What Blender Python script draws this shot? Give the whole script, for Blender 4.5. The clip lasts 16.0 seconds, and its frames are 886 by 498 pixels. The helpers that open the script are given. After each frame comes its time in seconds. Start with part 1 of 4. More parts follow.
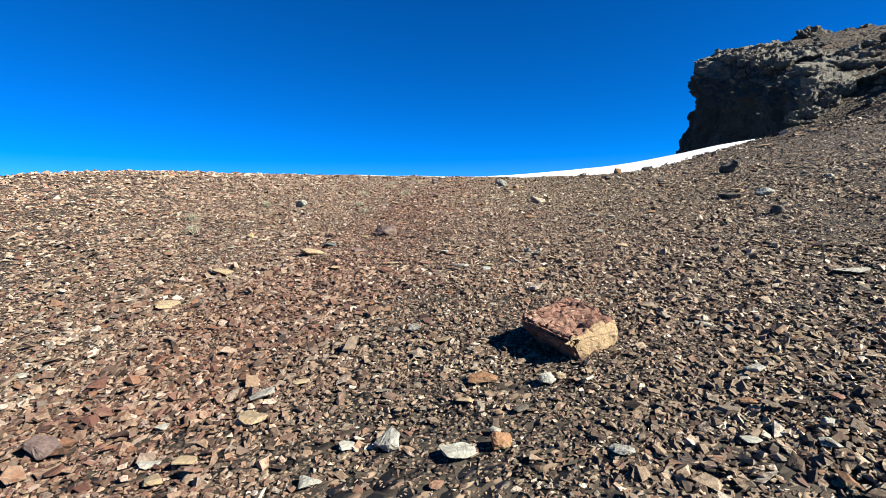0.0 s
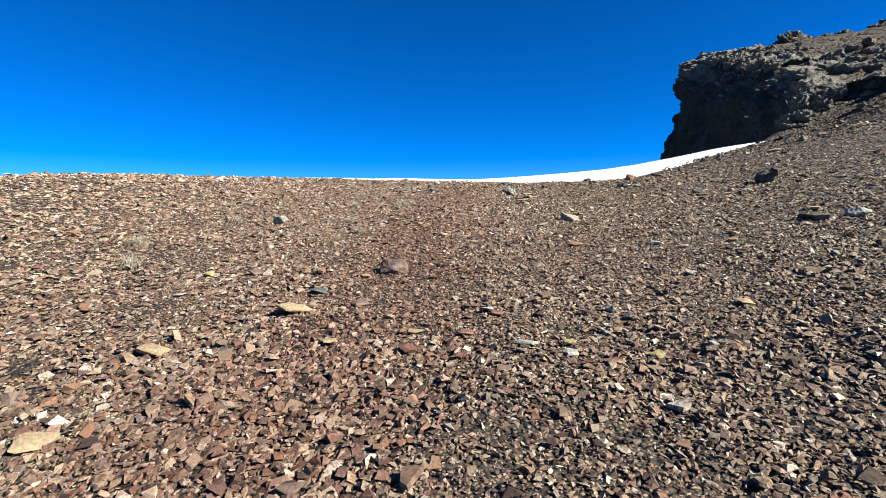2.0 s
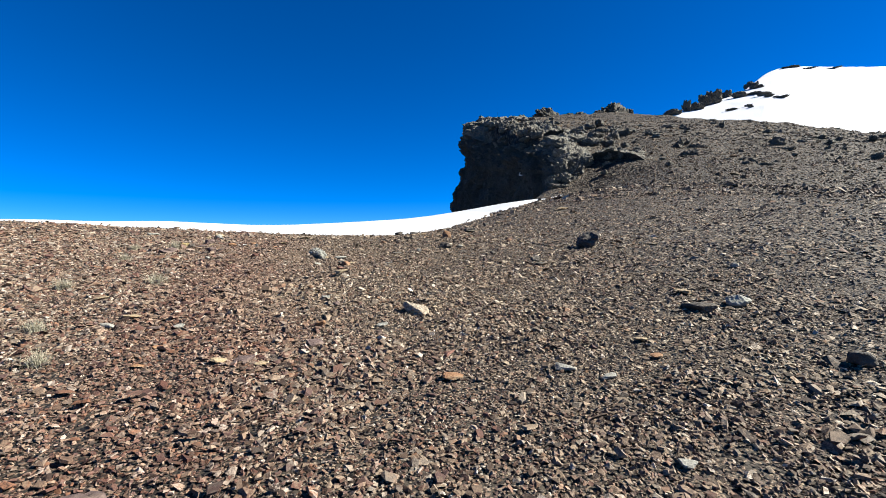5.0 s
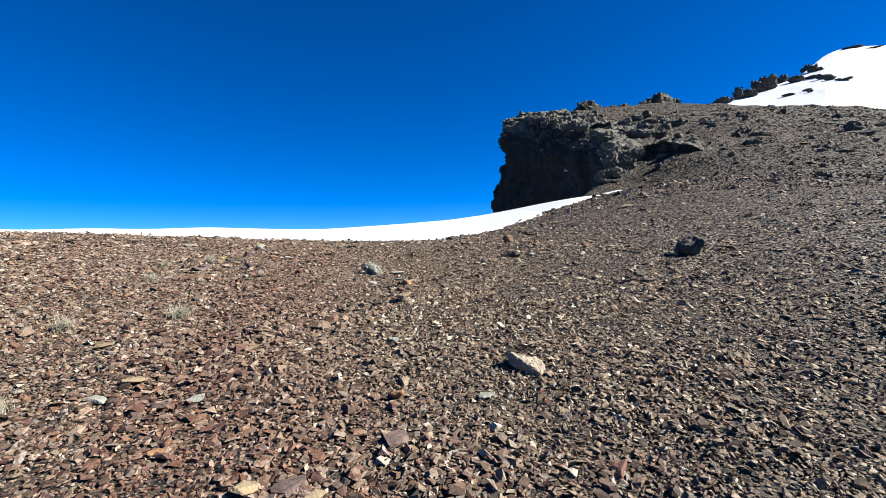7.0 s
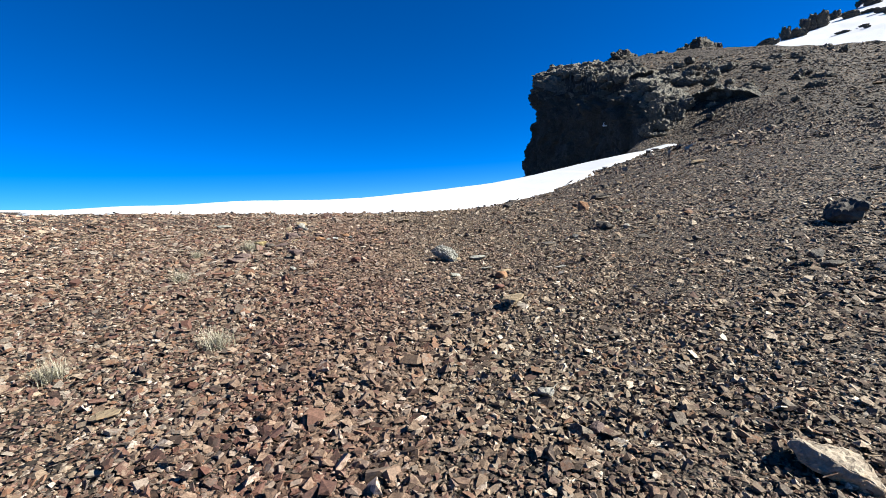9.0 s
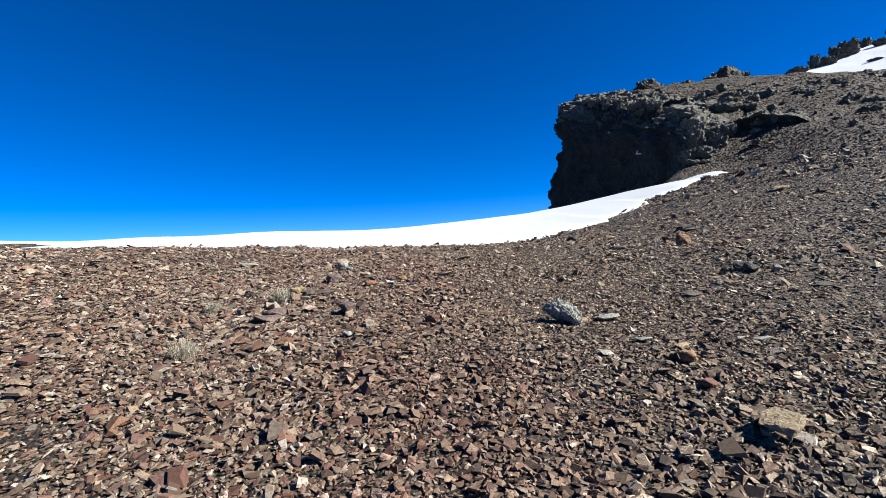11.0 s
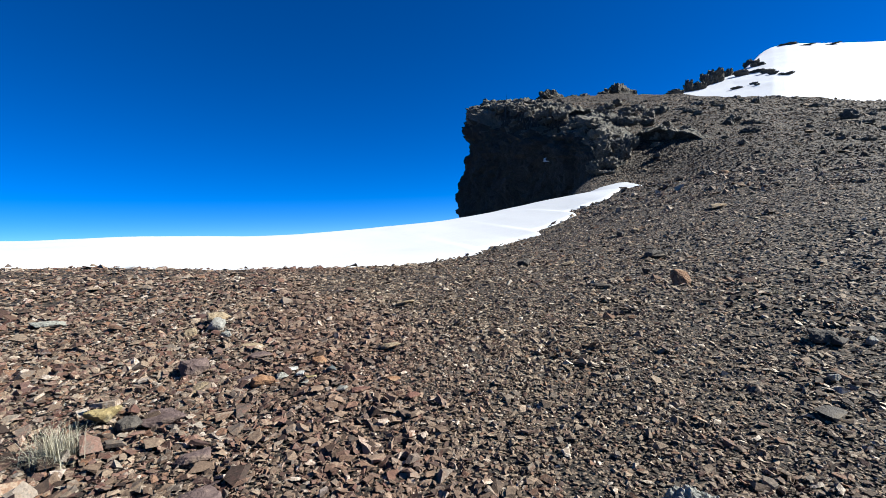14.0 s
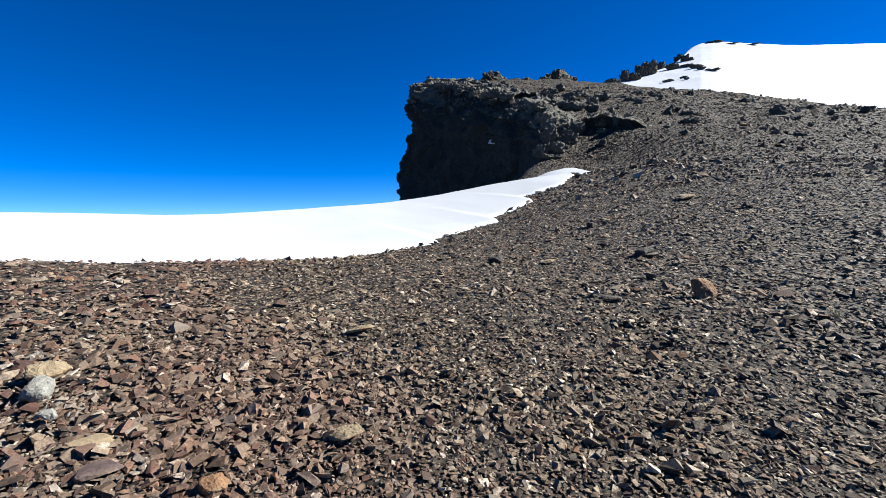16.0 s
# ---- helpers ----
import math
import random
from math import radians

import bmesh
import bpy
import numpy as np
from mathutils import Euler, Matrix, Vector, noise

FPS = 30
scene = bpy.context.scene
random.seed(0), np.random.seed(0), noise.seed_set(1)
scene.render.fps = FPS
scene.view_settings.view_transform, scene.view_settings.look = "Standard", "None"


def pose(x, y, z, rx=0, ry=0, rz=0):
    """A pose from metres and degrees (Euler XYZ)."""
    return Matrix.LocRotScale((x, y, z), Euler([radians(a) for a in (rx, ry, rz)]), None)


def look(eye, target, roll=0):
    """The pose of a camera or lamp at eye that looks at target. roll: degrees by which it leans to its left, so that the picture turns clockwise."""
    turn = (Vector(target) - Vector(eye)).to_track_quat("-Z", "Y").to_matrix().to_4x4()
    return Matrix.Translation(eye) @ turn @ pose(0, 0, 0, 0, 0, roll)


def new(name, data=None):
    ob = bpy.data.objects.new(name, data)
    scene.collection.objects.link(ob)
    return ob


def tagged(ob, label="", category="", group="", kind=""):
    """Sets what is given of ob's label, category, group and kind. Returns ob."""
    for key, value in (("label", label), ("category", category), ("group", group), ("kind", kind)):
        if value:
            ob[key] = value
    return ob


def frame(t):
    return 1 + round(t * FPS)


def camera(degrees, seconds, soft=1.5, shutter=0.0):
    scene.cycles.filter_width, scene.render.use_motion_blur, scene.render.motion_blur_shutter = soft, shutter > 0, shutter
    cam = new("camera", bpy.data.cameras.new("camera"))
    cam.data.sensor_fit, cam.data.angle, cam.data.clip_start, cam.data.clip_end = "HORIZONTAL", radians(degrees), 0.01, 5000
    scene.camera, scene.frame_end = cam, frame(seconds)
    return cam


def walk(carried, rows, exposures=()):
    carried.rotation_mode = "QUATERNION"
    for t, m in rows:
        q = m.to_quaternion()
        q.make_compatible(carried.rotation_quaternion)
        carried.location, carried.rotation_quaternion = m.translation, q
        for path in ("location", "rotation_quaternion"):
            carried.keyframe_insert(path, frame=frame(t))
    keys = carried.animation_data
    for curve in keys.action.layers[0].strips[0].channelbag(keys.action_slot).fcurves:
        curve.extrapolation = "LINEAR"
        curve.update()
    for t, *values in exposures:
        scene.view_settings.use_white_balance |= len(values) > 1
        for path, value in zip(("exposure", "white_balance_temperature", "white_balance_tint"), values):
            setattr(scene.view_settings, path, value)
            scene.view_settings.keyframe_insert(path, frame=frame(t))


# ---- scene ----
cam = camera(84.2, 16.0, soft=0.6)
PATH = [
    (0, (0.222, 0.078, 1.298), (0.1, 2.069, 1.157), -1.1),
    (0.5, (0.021, 0.613, 1.406), (-0.115, 2.603, 1.267), -1.7),
    (1, (-0.126, 1.08, 1.569), (-0.118, 3.073, 1.41), -1.3),
    (1.5, (-0.262, 1.574, 1.597), (-0.276, 3.568, 1.445), -0.9),
    (2, (-0.43, 2.065, 1.672), (-0.481, 4.06, 1.53), -0.9),
    (2.5, (-0.492, 2.52, 1.826), (-0.519, 4.517, 1.726), -0.9),
    (3, (-0.473, 3.023, 1.945), (-0.481, 5.02, 1.849), -2.3),
    (3.5, (-0.56, 3.54, 2.035), (-0.528, 5.537, 1.928), -2.1),
    (4, (-0.589, 4.07, 2.089), (-0.382, 6.058, 2.029), 0.2),
    (4.2, (-0.536, 4.292, 2.161), (-0.161, 6.256, 2.13), 0.3),
    (6.3, (-0.335, 6.411, 2.462), (0.526, 8.216, 2.488), -1.1),
    (6.5, (-0.344, 6.623, 2.543), (0.487, 8.442, 2.551), -1.0),
    (7, (-0.364, 7.135, 2.606), (0.237, 9.043, 2.621), -1.6),
    (7.5, (-0.538, 7.673, 2.627), (-0.071, 9.617, 2.605), -2.1),
    (8, (-0.639, 8.189, 2.733), (-0.141, 10.124, 2.638), -2.0),
    (8.5, (-0.592, 8.789, 2.844), (-0.09, 10.721, 2.707), -3.0),
    (9, (-0.736, 9.351, 2.92), (-0.25, 11.286, 2.79), -3.5),
    (9.5, (-0.94, 9.867, 3.016), (-0.5, 11.818, 2.977), -3.3),
    (9.7, (-1.002, 10.134, 3.024), (-0.64, 12.101, 3.011), -3.1),
    (11.8, (-1.212, 12.804, 3.409), (-0.633, 14.719, 3.408), -4.2),
    (12, (-1.199, 12.985, 3.485), (-0.539, 14.873, 3.479), -4.0),
    (12.5, (-1.105, 13.469, 3.476), (-0.41, 15.345, 3.467), -3.8),
    (13, (-1.111, 14.049, 3.55), (-0.465, 15.942, 3.531), -3.6),
    (13.5, (-1.119, 14.655, 3.698), (-0.358, 16.504, 3.681), -2.7),
    (14, (-0.916, 15.248, 3.787), (-0.128, 17.086, 3.761), -2.5),
    (14.5, (-0.856, 15.821, 3.848), (-0.051, 17.651, 3.795), -2.3),
    (15, (-0.72, 16.293, 3.909), (0.172, 18.076, 3.746), -1.9),
    (15.5, (-0.463, 16.838, 3.99), (0.448, 18.611, 3.825), -1.6),
    (16, (-0.362, 17.478, 4.035), (0.646, 19.202, 3.921), -1.2),
]
walk(cam, [(t, look(e, g, r)) for t, e, g, r in PATH],
     exposures=[(0.0, 1.97, 6780, 5), (4.2, 1.94, 6700, 5), (6.3, 1.83, 6500, 6), (9.7, 1.85, 6500, 6), (11.8, 1.62, 6250, 6), (16.0, 1.60, 6250, 6)])

# ---- light ----
SUN_AZ, SUN_EL = 110.0, 36.0          # degrees clockwise from +y, above the horizon
world = bpy.data.worlds.new("sky")
scene.world = world
world.use_nodes = True
wn = world.node_tree.nodes
sky = wn.new("ShaderNodeTexSky")
sky.sky_type = 'NISHITA'
sky.sun_disc = False
sky.sun_elevation = radians(SUN_EL)
sky.sun_rotation = radians(SUN_AZ)
sky.altitude = 4500
sky.air_density = 0.65
sky.dust_density = 0.1
sky.ozone_density = 5.0
wn["Background"].inputs["Strength"].default_value = 0.06
deep = wn.new("ShaderNodeHueSaturation")      # the deep blue of thin mountain air
deep.inputs["Saturation"].default_value = 1.31
deep.inputs["Hue"].default_value = 0.509
world.node_tree.links.new(sky.outputs[0], deep.inputs["Color"])
world.node_tree.links.new(deep.outputs[0], wn["Background"].inputs["Color"])

sun_data = bpy.data.lights.new("sun", 'SUN')
sun_data.energy = 5.0
sun_data.angle = radians(0.53)
sun_data.color = (1.0, 0.96, 0.9)
sun = new("sun", sun_data)
to_sun = Vector((math.sin(radians(SUN_AZ)) * math.cos(radians(SUN_EL)), math.cos(radians(SUN_AZ)) * math.cos(radians(SUN_EL)), math.sin(radians(SUN_EL))))
sun.rotation_euler = to_sun.to_track_quat("Z", "Y").to_euler()
sun.location = to_sun * 60


# ---- materials ----
def mat_base(name, rough=0.9):
    m = bpy.data.materials.new(name)
    m.use_nodes = True
    nt = m.node_tree
    b = nt.nodes["Principled BSDF"]
    b.inputs["Roughness"].default_value = rough
    b.inputs["Specular IOR Level"].default_value = 0.25
    return m, nt, b


def nd(nt, kind, **values):
    n = nt.nodes.new(kind)
    for key, v in values.items():
        n.inputs[key.replace("_", " ")].default_value = v
    return n


def ramp(nt, fac, stops, mode='LINEAR'):
    r = nt.nodes.new("ShaderNodeValToRGB")
    r.color_ramp.interpolation = mode
    el = r.color_ramp.elements
    while len(el) > 1:
        el.remove(el[-1])
    el[0].position, el[0].color = stops[0][0], (*stops[0][1], 1)
    for p, c in stops[1:]:
        e = el.new(p)
        e.color = (*c, 1)
    if fac is not None:
        nt.links.new(fac, r.inputs["Fac"])
    return r.outputs["Color"]


def mix(nt, fac, a, b, how='MIX'):
    n = nt.nodes.new("ShaderNodeMix")
    n.data_type, n.blend_type = 'RGBA', how
    for sock, v in ((n.inputs["Factor"], fac), (n.inputs[6], a), (n.inputs[7], b)):
        if isinstance(v, (int, float)):
            sock.default_value = v
        elif isinstance(v, tuple):
            sock.default_value = (*v, 1)
        else:
            nt.links.new(v, sock)
    return n.outputs[2]


def coords(nt, which="Object", scale=1.0, stretch=(1, 1, 1)):
    tc = nt.nodes.new("ShaderNodeTexCoord")
    mp = nt.nodes.new("ShaderNodeMapping")
    mp.inputs["Scale"].default_value = [scale * s for s in stretch]
    nt.links.new(tc.outputs[which], mp.inputs["Vector"])
    return mp.outputs[0]


def place(nt):
    return nt.nodes.new("ShaderNodeNewGeometry").outputs["Position"]


def noisy(nt, vec, scale, detail=4, rough=0.6):
    n = nd(nt, "ShaderNodeTexNoise", Scale=scale, Detail=detail, Roughness=rough)
    nt.links.new(vec, n.inputs["Vector"])
    return n.outputs["Fac"]


def bump(nt, b, height, strength=0.5, dist=0.02):
    n = nd(nt, "ShaderNodeBump", Strength=strength, Distance=dist)
    nt.links.new(height, n.inputs["Height"])
    nt.links.new(n.outputs[0], b.inputs["Normal"])


WARM = [(0, (0.223, 0.158, 0.111)), (0.12, (0.138, 0.083, 0.067)), (0.21, (0.292, 0.217, 0.154)), (0.31, (0.130, 0.086, 0.059)), (0.4, (0.069, 0.046, 0.034)), (0.48, (0.357, 0.272, 0.198)),
        (0.56, (0.165, 0.088, 0.063)), (0.65, (0.180, 0.143, 0.113)), (0.74, (0.316, 0.259, 0.205)), (0.81, (0.246, 0.139, 0.086)), (0.88, (0.233, 0.145, 0.109)), (0.96, (0.476, 0.394, 0.319))]
GREY = [(0, (0.219, 0.157, 0.107)), (0.13, (0.101, 0.072, 0.051)), (0.24, (0.308, 0.227, 0.156)), (0.35, (0.161, 0.115, 0.082)), (0.45, (0.067, 0.047, 0.035)),
        (0.53, (0.394, 0.299, 0.208)), (0.62, (0.183, 0.112, 0.082)), (0.71, (0.248, 0.197, 0.146)), (0.81, (0.469, 0.371, 0.269)), (0.89, (0.261, 0.153, 0.088)), (0.955, (0.622, 0.513, 0.395))]

TONE = (.45, .49, .54)                # the slope's stone is a little less red than these samples
WARM, GREY = ([(p, tuple(t * .2 * (v / .2) ** 1.3 for v, t in zip(c, TONE))) for p, c in stops] for stops in (WARM, [(p, tuple(.96 * v for v in c)) for p, c in GREY]))


def scree_colour(nt, pick):
    """Warm and grey stone colours, mixed by the place on the slope."""
    pos = place(nt)
    big = noisy(nt, pos, 0.16, 3, 0.6)
    sep = nt.nodes.new("ShaderNodeSeparateXYZ")
    nt.links.new(pos, sep.inputs[0])
    side = nd(nt, "ShaderNodeMapRange")
    for k, v in zip(("From Min", "From Max", "To Min", "To Max"), (-3.0, 5.0, 0.32, -0.30)):
        side.inputs[k].default_value = v
    nt.links.new(sep.outputs[0], side.inputs["Value"])
    add = nt.nodes.new("ShaderNodeMath")
    nt.links.new(big, add.inputs[0])
    nt.links.new(side.outputs[0], add.inputs[1])
    sharp = ramp(nt, add.outputs[0], [(.38, (0, 0, 0)), (.62, (1, 1, 1))])
    warm = ramp(nt, pick, WARM, 'CONSTANT')
    line = nt.nodes.new("ShaderNodeVectorMath")            # a reddish band of rubble runs up the slope
    line.operation = 'DOT_PRODUCT'
    line.inputs[1].default_value = (.2, -.02, 0)
    nt.links.new(pos, line.inputs[0])
    wob = nt.nodes.new("ShaderNodeMath")
    wob.operation = 'MULTIPLY_ADD'
    nt.links.new(noisy(nt, pos, .7, 4, .65), wob.inputs[0])
    wob.inputs[1].default_value = .42
    nt.links.new(line.outputs["Value"], wob.inputs[2])
    shift = nt.nodes.new("ShaderNodeMath")
    nt.links.new(wob.outputs[0], shift.inputs[0])
    shift.inputs[1].default_value = .68
    band = ramp(nt, shift.outputs[0], [(.25, (0, 0, 0)), (.42, (1, 1, 1)), (.58, (1, 1, 1)), (.74, (0, 0, 0))])
    warm = mix(nt, band, mix(nt, 1.0, warm, (1.06, 1.05, 1.03), 'MULTIPLY'), mix(nt, 1.0, warm, (.97, .86, .83), 'MULTIPLY'))
    up = nd(nt, "ShaderNodeMapRange")                      # darker volcanic stone higher on the hill, with the chips' self-shadow painted in
    for k, v in zip(("From Min", "From Max", "To Min", "To Max"), (14.0, 46.0, 0.0, 1.0)):
        up.inputs[k].default_value = v
    nt.links.new(sep.outputs[0], up.inputs["Value"])
    pale = nd(nt, "ShaderNodeMapRange")                    # paler stone out on the saddle
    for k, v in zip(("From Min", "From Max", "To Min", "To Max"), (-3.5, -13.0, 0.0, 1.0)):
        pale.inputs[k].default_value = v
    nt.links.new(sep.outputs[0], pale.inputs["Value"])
    stone = mix(nt, 1.0, mix(nt, sharp, ramp(nt, pick, GREY, 'CONSTANT'), warm), ramp(nt, up.outputs[0], [(0, (1, 1, 1)), (1, (.51, .455, .38))]), 'MULTIPLY')
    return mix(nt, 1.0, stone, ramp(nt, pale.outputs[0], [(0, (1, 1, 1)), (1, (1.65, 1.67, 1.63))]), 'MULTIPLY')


def math_node(nt, what, a, b):
    n = nt.nodes.new("ShaderNodeMath")
    n.operation = what
    for sock, v in zip(n.inputs, (a, b)):
        if isinstance(v, (int, float)):
            sock.default_value = v
        else:
            nt.links.new(v, sock)
    return n.outputs[0]


def chip_material(single=False):
    m, nt, b = mat_base("scree_plate" if single else "scree_chips", 0.82)
    pick = nt.nodes.new("ShaderNodeObjectInfo").outputs["Random"] if single else nt.nodes.new("ShaderNodeNewGeometry").outputs["Random Per Island"]
    pos = place(nt)
    other = math_node(nt, 'FRACT', math_node(nt, 'MULTIPLY', pick, 7.31), 0)       # each stone is blotched with a second colour
    blotch = ramp(nt, noisy(nt, pos, 26, 4, .7), [(.47, (0, 0, 0)), (.58, (.75, .75, .75))])
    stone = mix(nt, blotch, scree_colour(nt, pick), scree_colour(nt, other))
    grain = ramp(nt, noisy(nt, pos, 75, 5, .8), [(.28, (.42, .40, .38)), (.5, (.98, .98, .98)), (.72, (1.45, 1.45, 1.42))])
    nt.links.new(mix(nt, 1.0, stone, grain, 'MULTIPLY'), b.inputs["Base Color"])
    bump(nt, b, mix(nt, .5, noisy(nt, pos, 140, 3), noisy(nt, pos, 38, 3, .6)), 0.7, 0.008)
    return m


def ground_material():
    """Grit and small chips between and beyond the loose stones, coarser away from the path and up the hill."""
    m, nt, b = mat_base("scree_ground", 0.9)
    pos = place(nt)
    flat = nt.nodes.new("ShaderNodeVectorMath")
    flat.operation = 'MULTIPLY'
    flat.inputs[1].default_value = (1.0, 1.0, 0.35)
    nt.links.new(pos, flat.inputs[0])
    off = nt.nodes.new("ShaderNodeVectorMath")
    off.operation = 'DISTANCE'
    off.inputs[1].default_value = (-0.5, 11.0, 4.0)
    nt.links.new(pos, off.inputs[0])
    far = off.outputs["Value"]
    lie = nt.nodes.new("ShaderNodeMapping")             # on the hill the stones lie with their length down the slope
    lie.vector_type = 'TEXTURE'
    lie.inputs["Rotation"].default_value = (0, 0, radians(-45))
    lie.inputs["Scale"].default_value = (1.0, 1.9, 1.4)
    nt.links.new(pos, lie.inputs["Vector"])
    colour, height, gap = None, None, None
    for k, (scale, start) in enumerate(((40.0, 0), (17.0, 8), (6.5, 24), (2.6, 70))):
        v = nd(nt, "ShaderNodeTexVoronoi", Scale=scale)
        way = flat if k == 0 else lie
        nt.links.new(way.outputs[0], v.inputs["Vector"])
        sep = nt.nodes.new("ShaderNodeSeparateColor")
        nt.links.new(v.outputs["Color"], sep.inputs[0])
        rel = nt.nodes.new("ShaderNodeVectorMath")         # each stone's top is tilted its own way
        rel.operation = 'SUBTRACT'
        nt.links.new(way.outputs[0], rel.inputs[0])
        nt.links.new(v.outputs["Position"], rel.inputs[1])
        lean = nt.nodes.new("ShaderNodeVectorMath")
        lean.operation = 'SUBTRACT'
        nt.links.new(v.outputs["Color"], lean.inputs[0])
        lean.inputs[1].default_value = (.5, .5, .5)
        dot = nt.nodes.new("ShaderNodeVectorMath")
        dot.operation = 'DOT_PRODUCT'
        nt.links.new(rel.outputs[0], dot.inputs[0])
        nt.links.new(lean.outputs[0], dot.inputs[1])
        drop = nt.nodes.new("ShaderNodeMath")
        drop.operation = 'MULTIPLY_ADD'
        nt.links.new(v.outputs["Distance"], drop.inputs[0])
        drop.inputs[1].default_value = -.55 / scale
        scaled = nt.nodes.new("ShaderNodeMath")
        scaled.operation = 'MULTIPLY'
        nt.links.new(dot.outputs["Value"], scaled.inputs[0])
        scaled.inputs[1].default_value = 2.6
        nt.links.new(scaled.outputs[0], drop.inputs[2])
        if k == 0:
            colour, height, gap = sep.outputs[0], drop.outputs[0], v.outputs["Distance"]
        else:
            fade = nd(nt, "ShaderNodeMapRange")
            fade.inputs["From Min"].default_value = start * .7
            fade.inputs["From Max"].default_value = start * 1.9
            nt.links.new(far, fade.inputs["Value"])
            blot = nt.nodes.new("ShaderNodeMath")
            blot.operation = 'MULTIPLY_ADD'
            nt.links.new(noisy(nt, pos, scale * .35, 2), blot.inputs[0])
            blot.inputs[1].default_value = 1.0
            nt.links.new(fade.outputs[0], blot.inputs[2])
            fac = ramp(nt, blot.outputs[0], [(.88, (0, 0, 0)), (.92, (1, 1, 1))])
            colour, height, gap = mix(nt, fac, colour, sep.outputs[0]), mix(nt, fac, height, drop.outputs[0]), mix(nt, fac, gap, v.outputs["Distance"])
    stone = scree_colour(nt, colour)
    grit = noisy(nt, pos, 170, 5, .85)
    # grit darkened almost to black: paints the shade in gaps between stones
    shaded_soil = ramp(nt, grit, [(.3, (.007, .0055, .004)), (.52, (.018, .014, .010)), (.66, (.05, .039, .027)), (.76, (.15, .12, .088))])
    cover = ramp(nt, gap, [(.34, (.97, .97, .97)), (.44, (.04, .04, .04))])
    nt.links.new(mix(nt, cover, shaded_soil, stone), b.inputs["Base Color"])
    bump(nt, b, height, 1.0, 1.0)
    return m


def stone_material(name, dark, light, stain, scale=6.0, crack=0.0, grain=60):
    dark, light, stain = (tuple(a * b for a, b in zip(c, (.68, .70, .69))) for c in (dark, light, stain))
    m, nt, b = mat_base(name, 0.85)
    vec = coords(nt)
    base = mix(nt, ramp(nt, noisy(nt, vec, scale, 5, .65), [(.35, (0, 0, 0)), (.65, (1, 1, 1))]), dark, light)
    base = mix(nt, ramp(nt, noisy(nt, vec, scale * .45, 4, .6), [(.52, (0, 0, 0)), (.66, (.8, .8, .8))]), base, stain)
    fine = noisy(nt, vec, grain, 4, .7)
    base = mix(nt, 1.0, base, ramp(nt, fine, [(.3, (.75, .75, .75)), (.7, (1.2, 1.2, 1.2))]), 'MULTIPLY')
    height = fine
    if crack:
        v = nd(nt, "ShaderNodeTexVoronoi", Scale=crack)
        v.feature = 'DISTANCE_TO_EDGE'
        wob = nt.nodes.new("ShaderNodeVectorMath")
        nz = nd(nt, "ShaderNodeTexNoise", Scale=7.0, Detail=3.0)
        nt.links.new(vec, nz.inputs["Vector"])
        sc = nt.nodes.new("ShaderNodeVectorMath")
        sc.operation = 'SCALE'
        sc.inputs["Scale"].default_value = 0.25
        nt.links.new(nz.outputs["Color"], sc.inputs[0])
        nt.links.new(vec, wob.inputs[0])
        nt.links.new(sc.outputs[0], wob.inputs[1])
        nt.links.new(wob.outputs[0], v.inputs["Vector"])
        line = ramp(nt, v.outputs["Distance"], [(0, (.3, .3, .3)), (.035, (1, 1, 1))])
        base = mix(nt, 1.0, base, line, 'MULTIPLY')
        height = mix(nt, 0.5, fine, line)
    nt.links.new(base, b.inputs["Base Color"])
    bump(nt, b, height, 0.6, 0.012)
    return m


def cliff_material(name="cliff_rock_shaded", dark=(.012, .0108, .0092), light=(.075, .068, .056)):
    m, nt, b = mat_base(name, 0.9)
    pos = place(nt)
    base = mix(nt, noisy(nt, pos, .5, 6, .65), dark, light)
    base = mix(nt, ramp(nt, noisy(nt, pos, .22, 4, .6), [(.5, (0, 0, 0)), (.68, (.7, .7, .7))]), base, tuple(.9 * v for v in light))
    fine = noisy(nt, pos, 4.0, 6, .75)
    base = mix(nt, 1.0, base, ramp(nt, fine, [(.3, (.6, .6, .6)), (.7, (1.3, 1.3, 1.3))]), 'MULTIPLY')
    nt.links.new(base, b.inputs["Base Color"])
    bump(nt, b, noisy(nt, pos, 2.2, 7, .75), 1.0, 0.5)
    return m


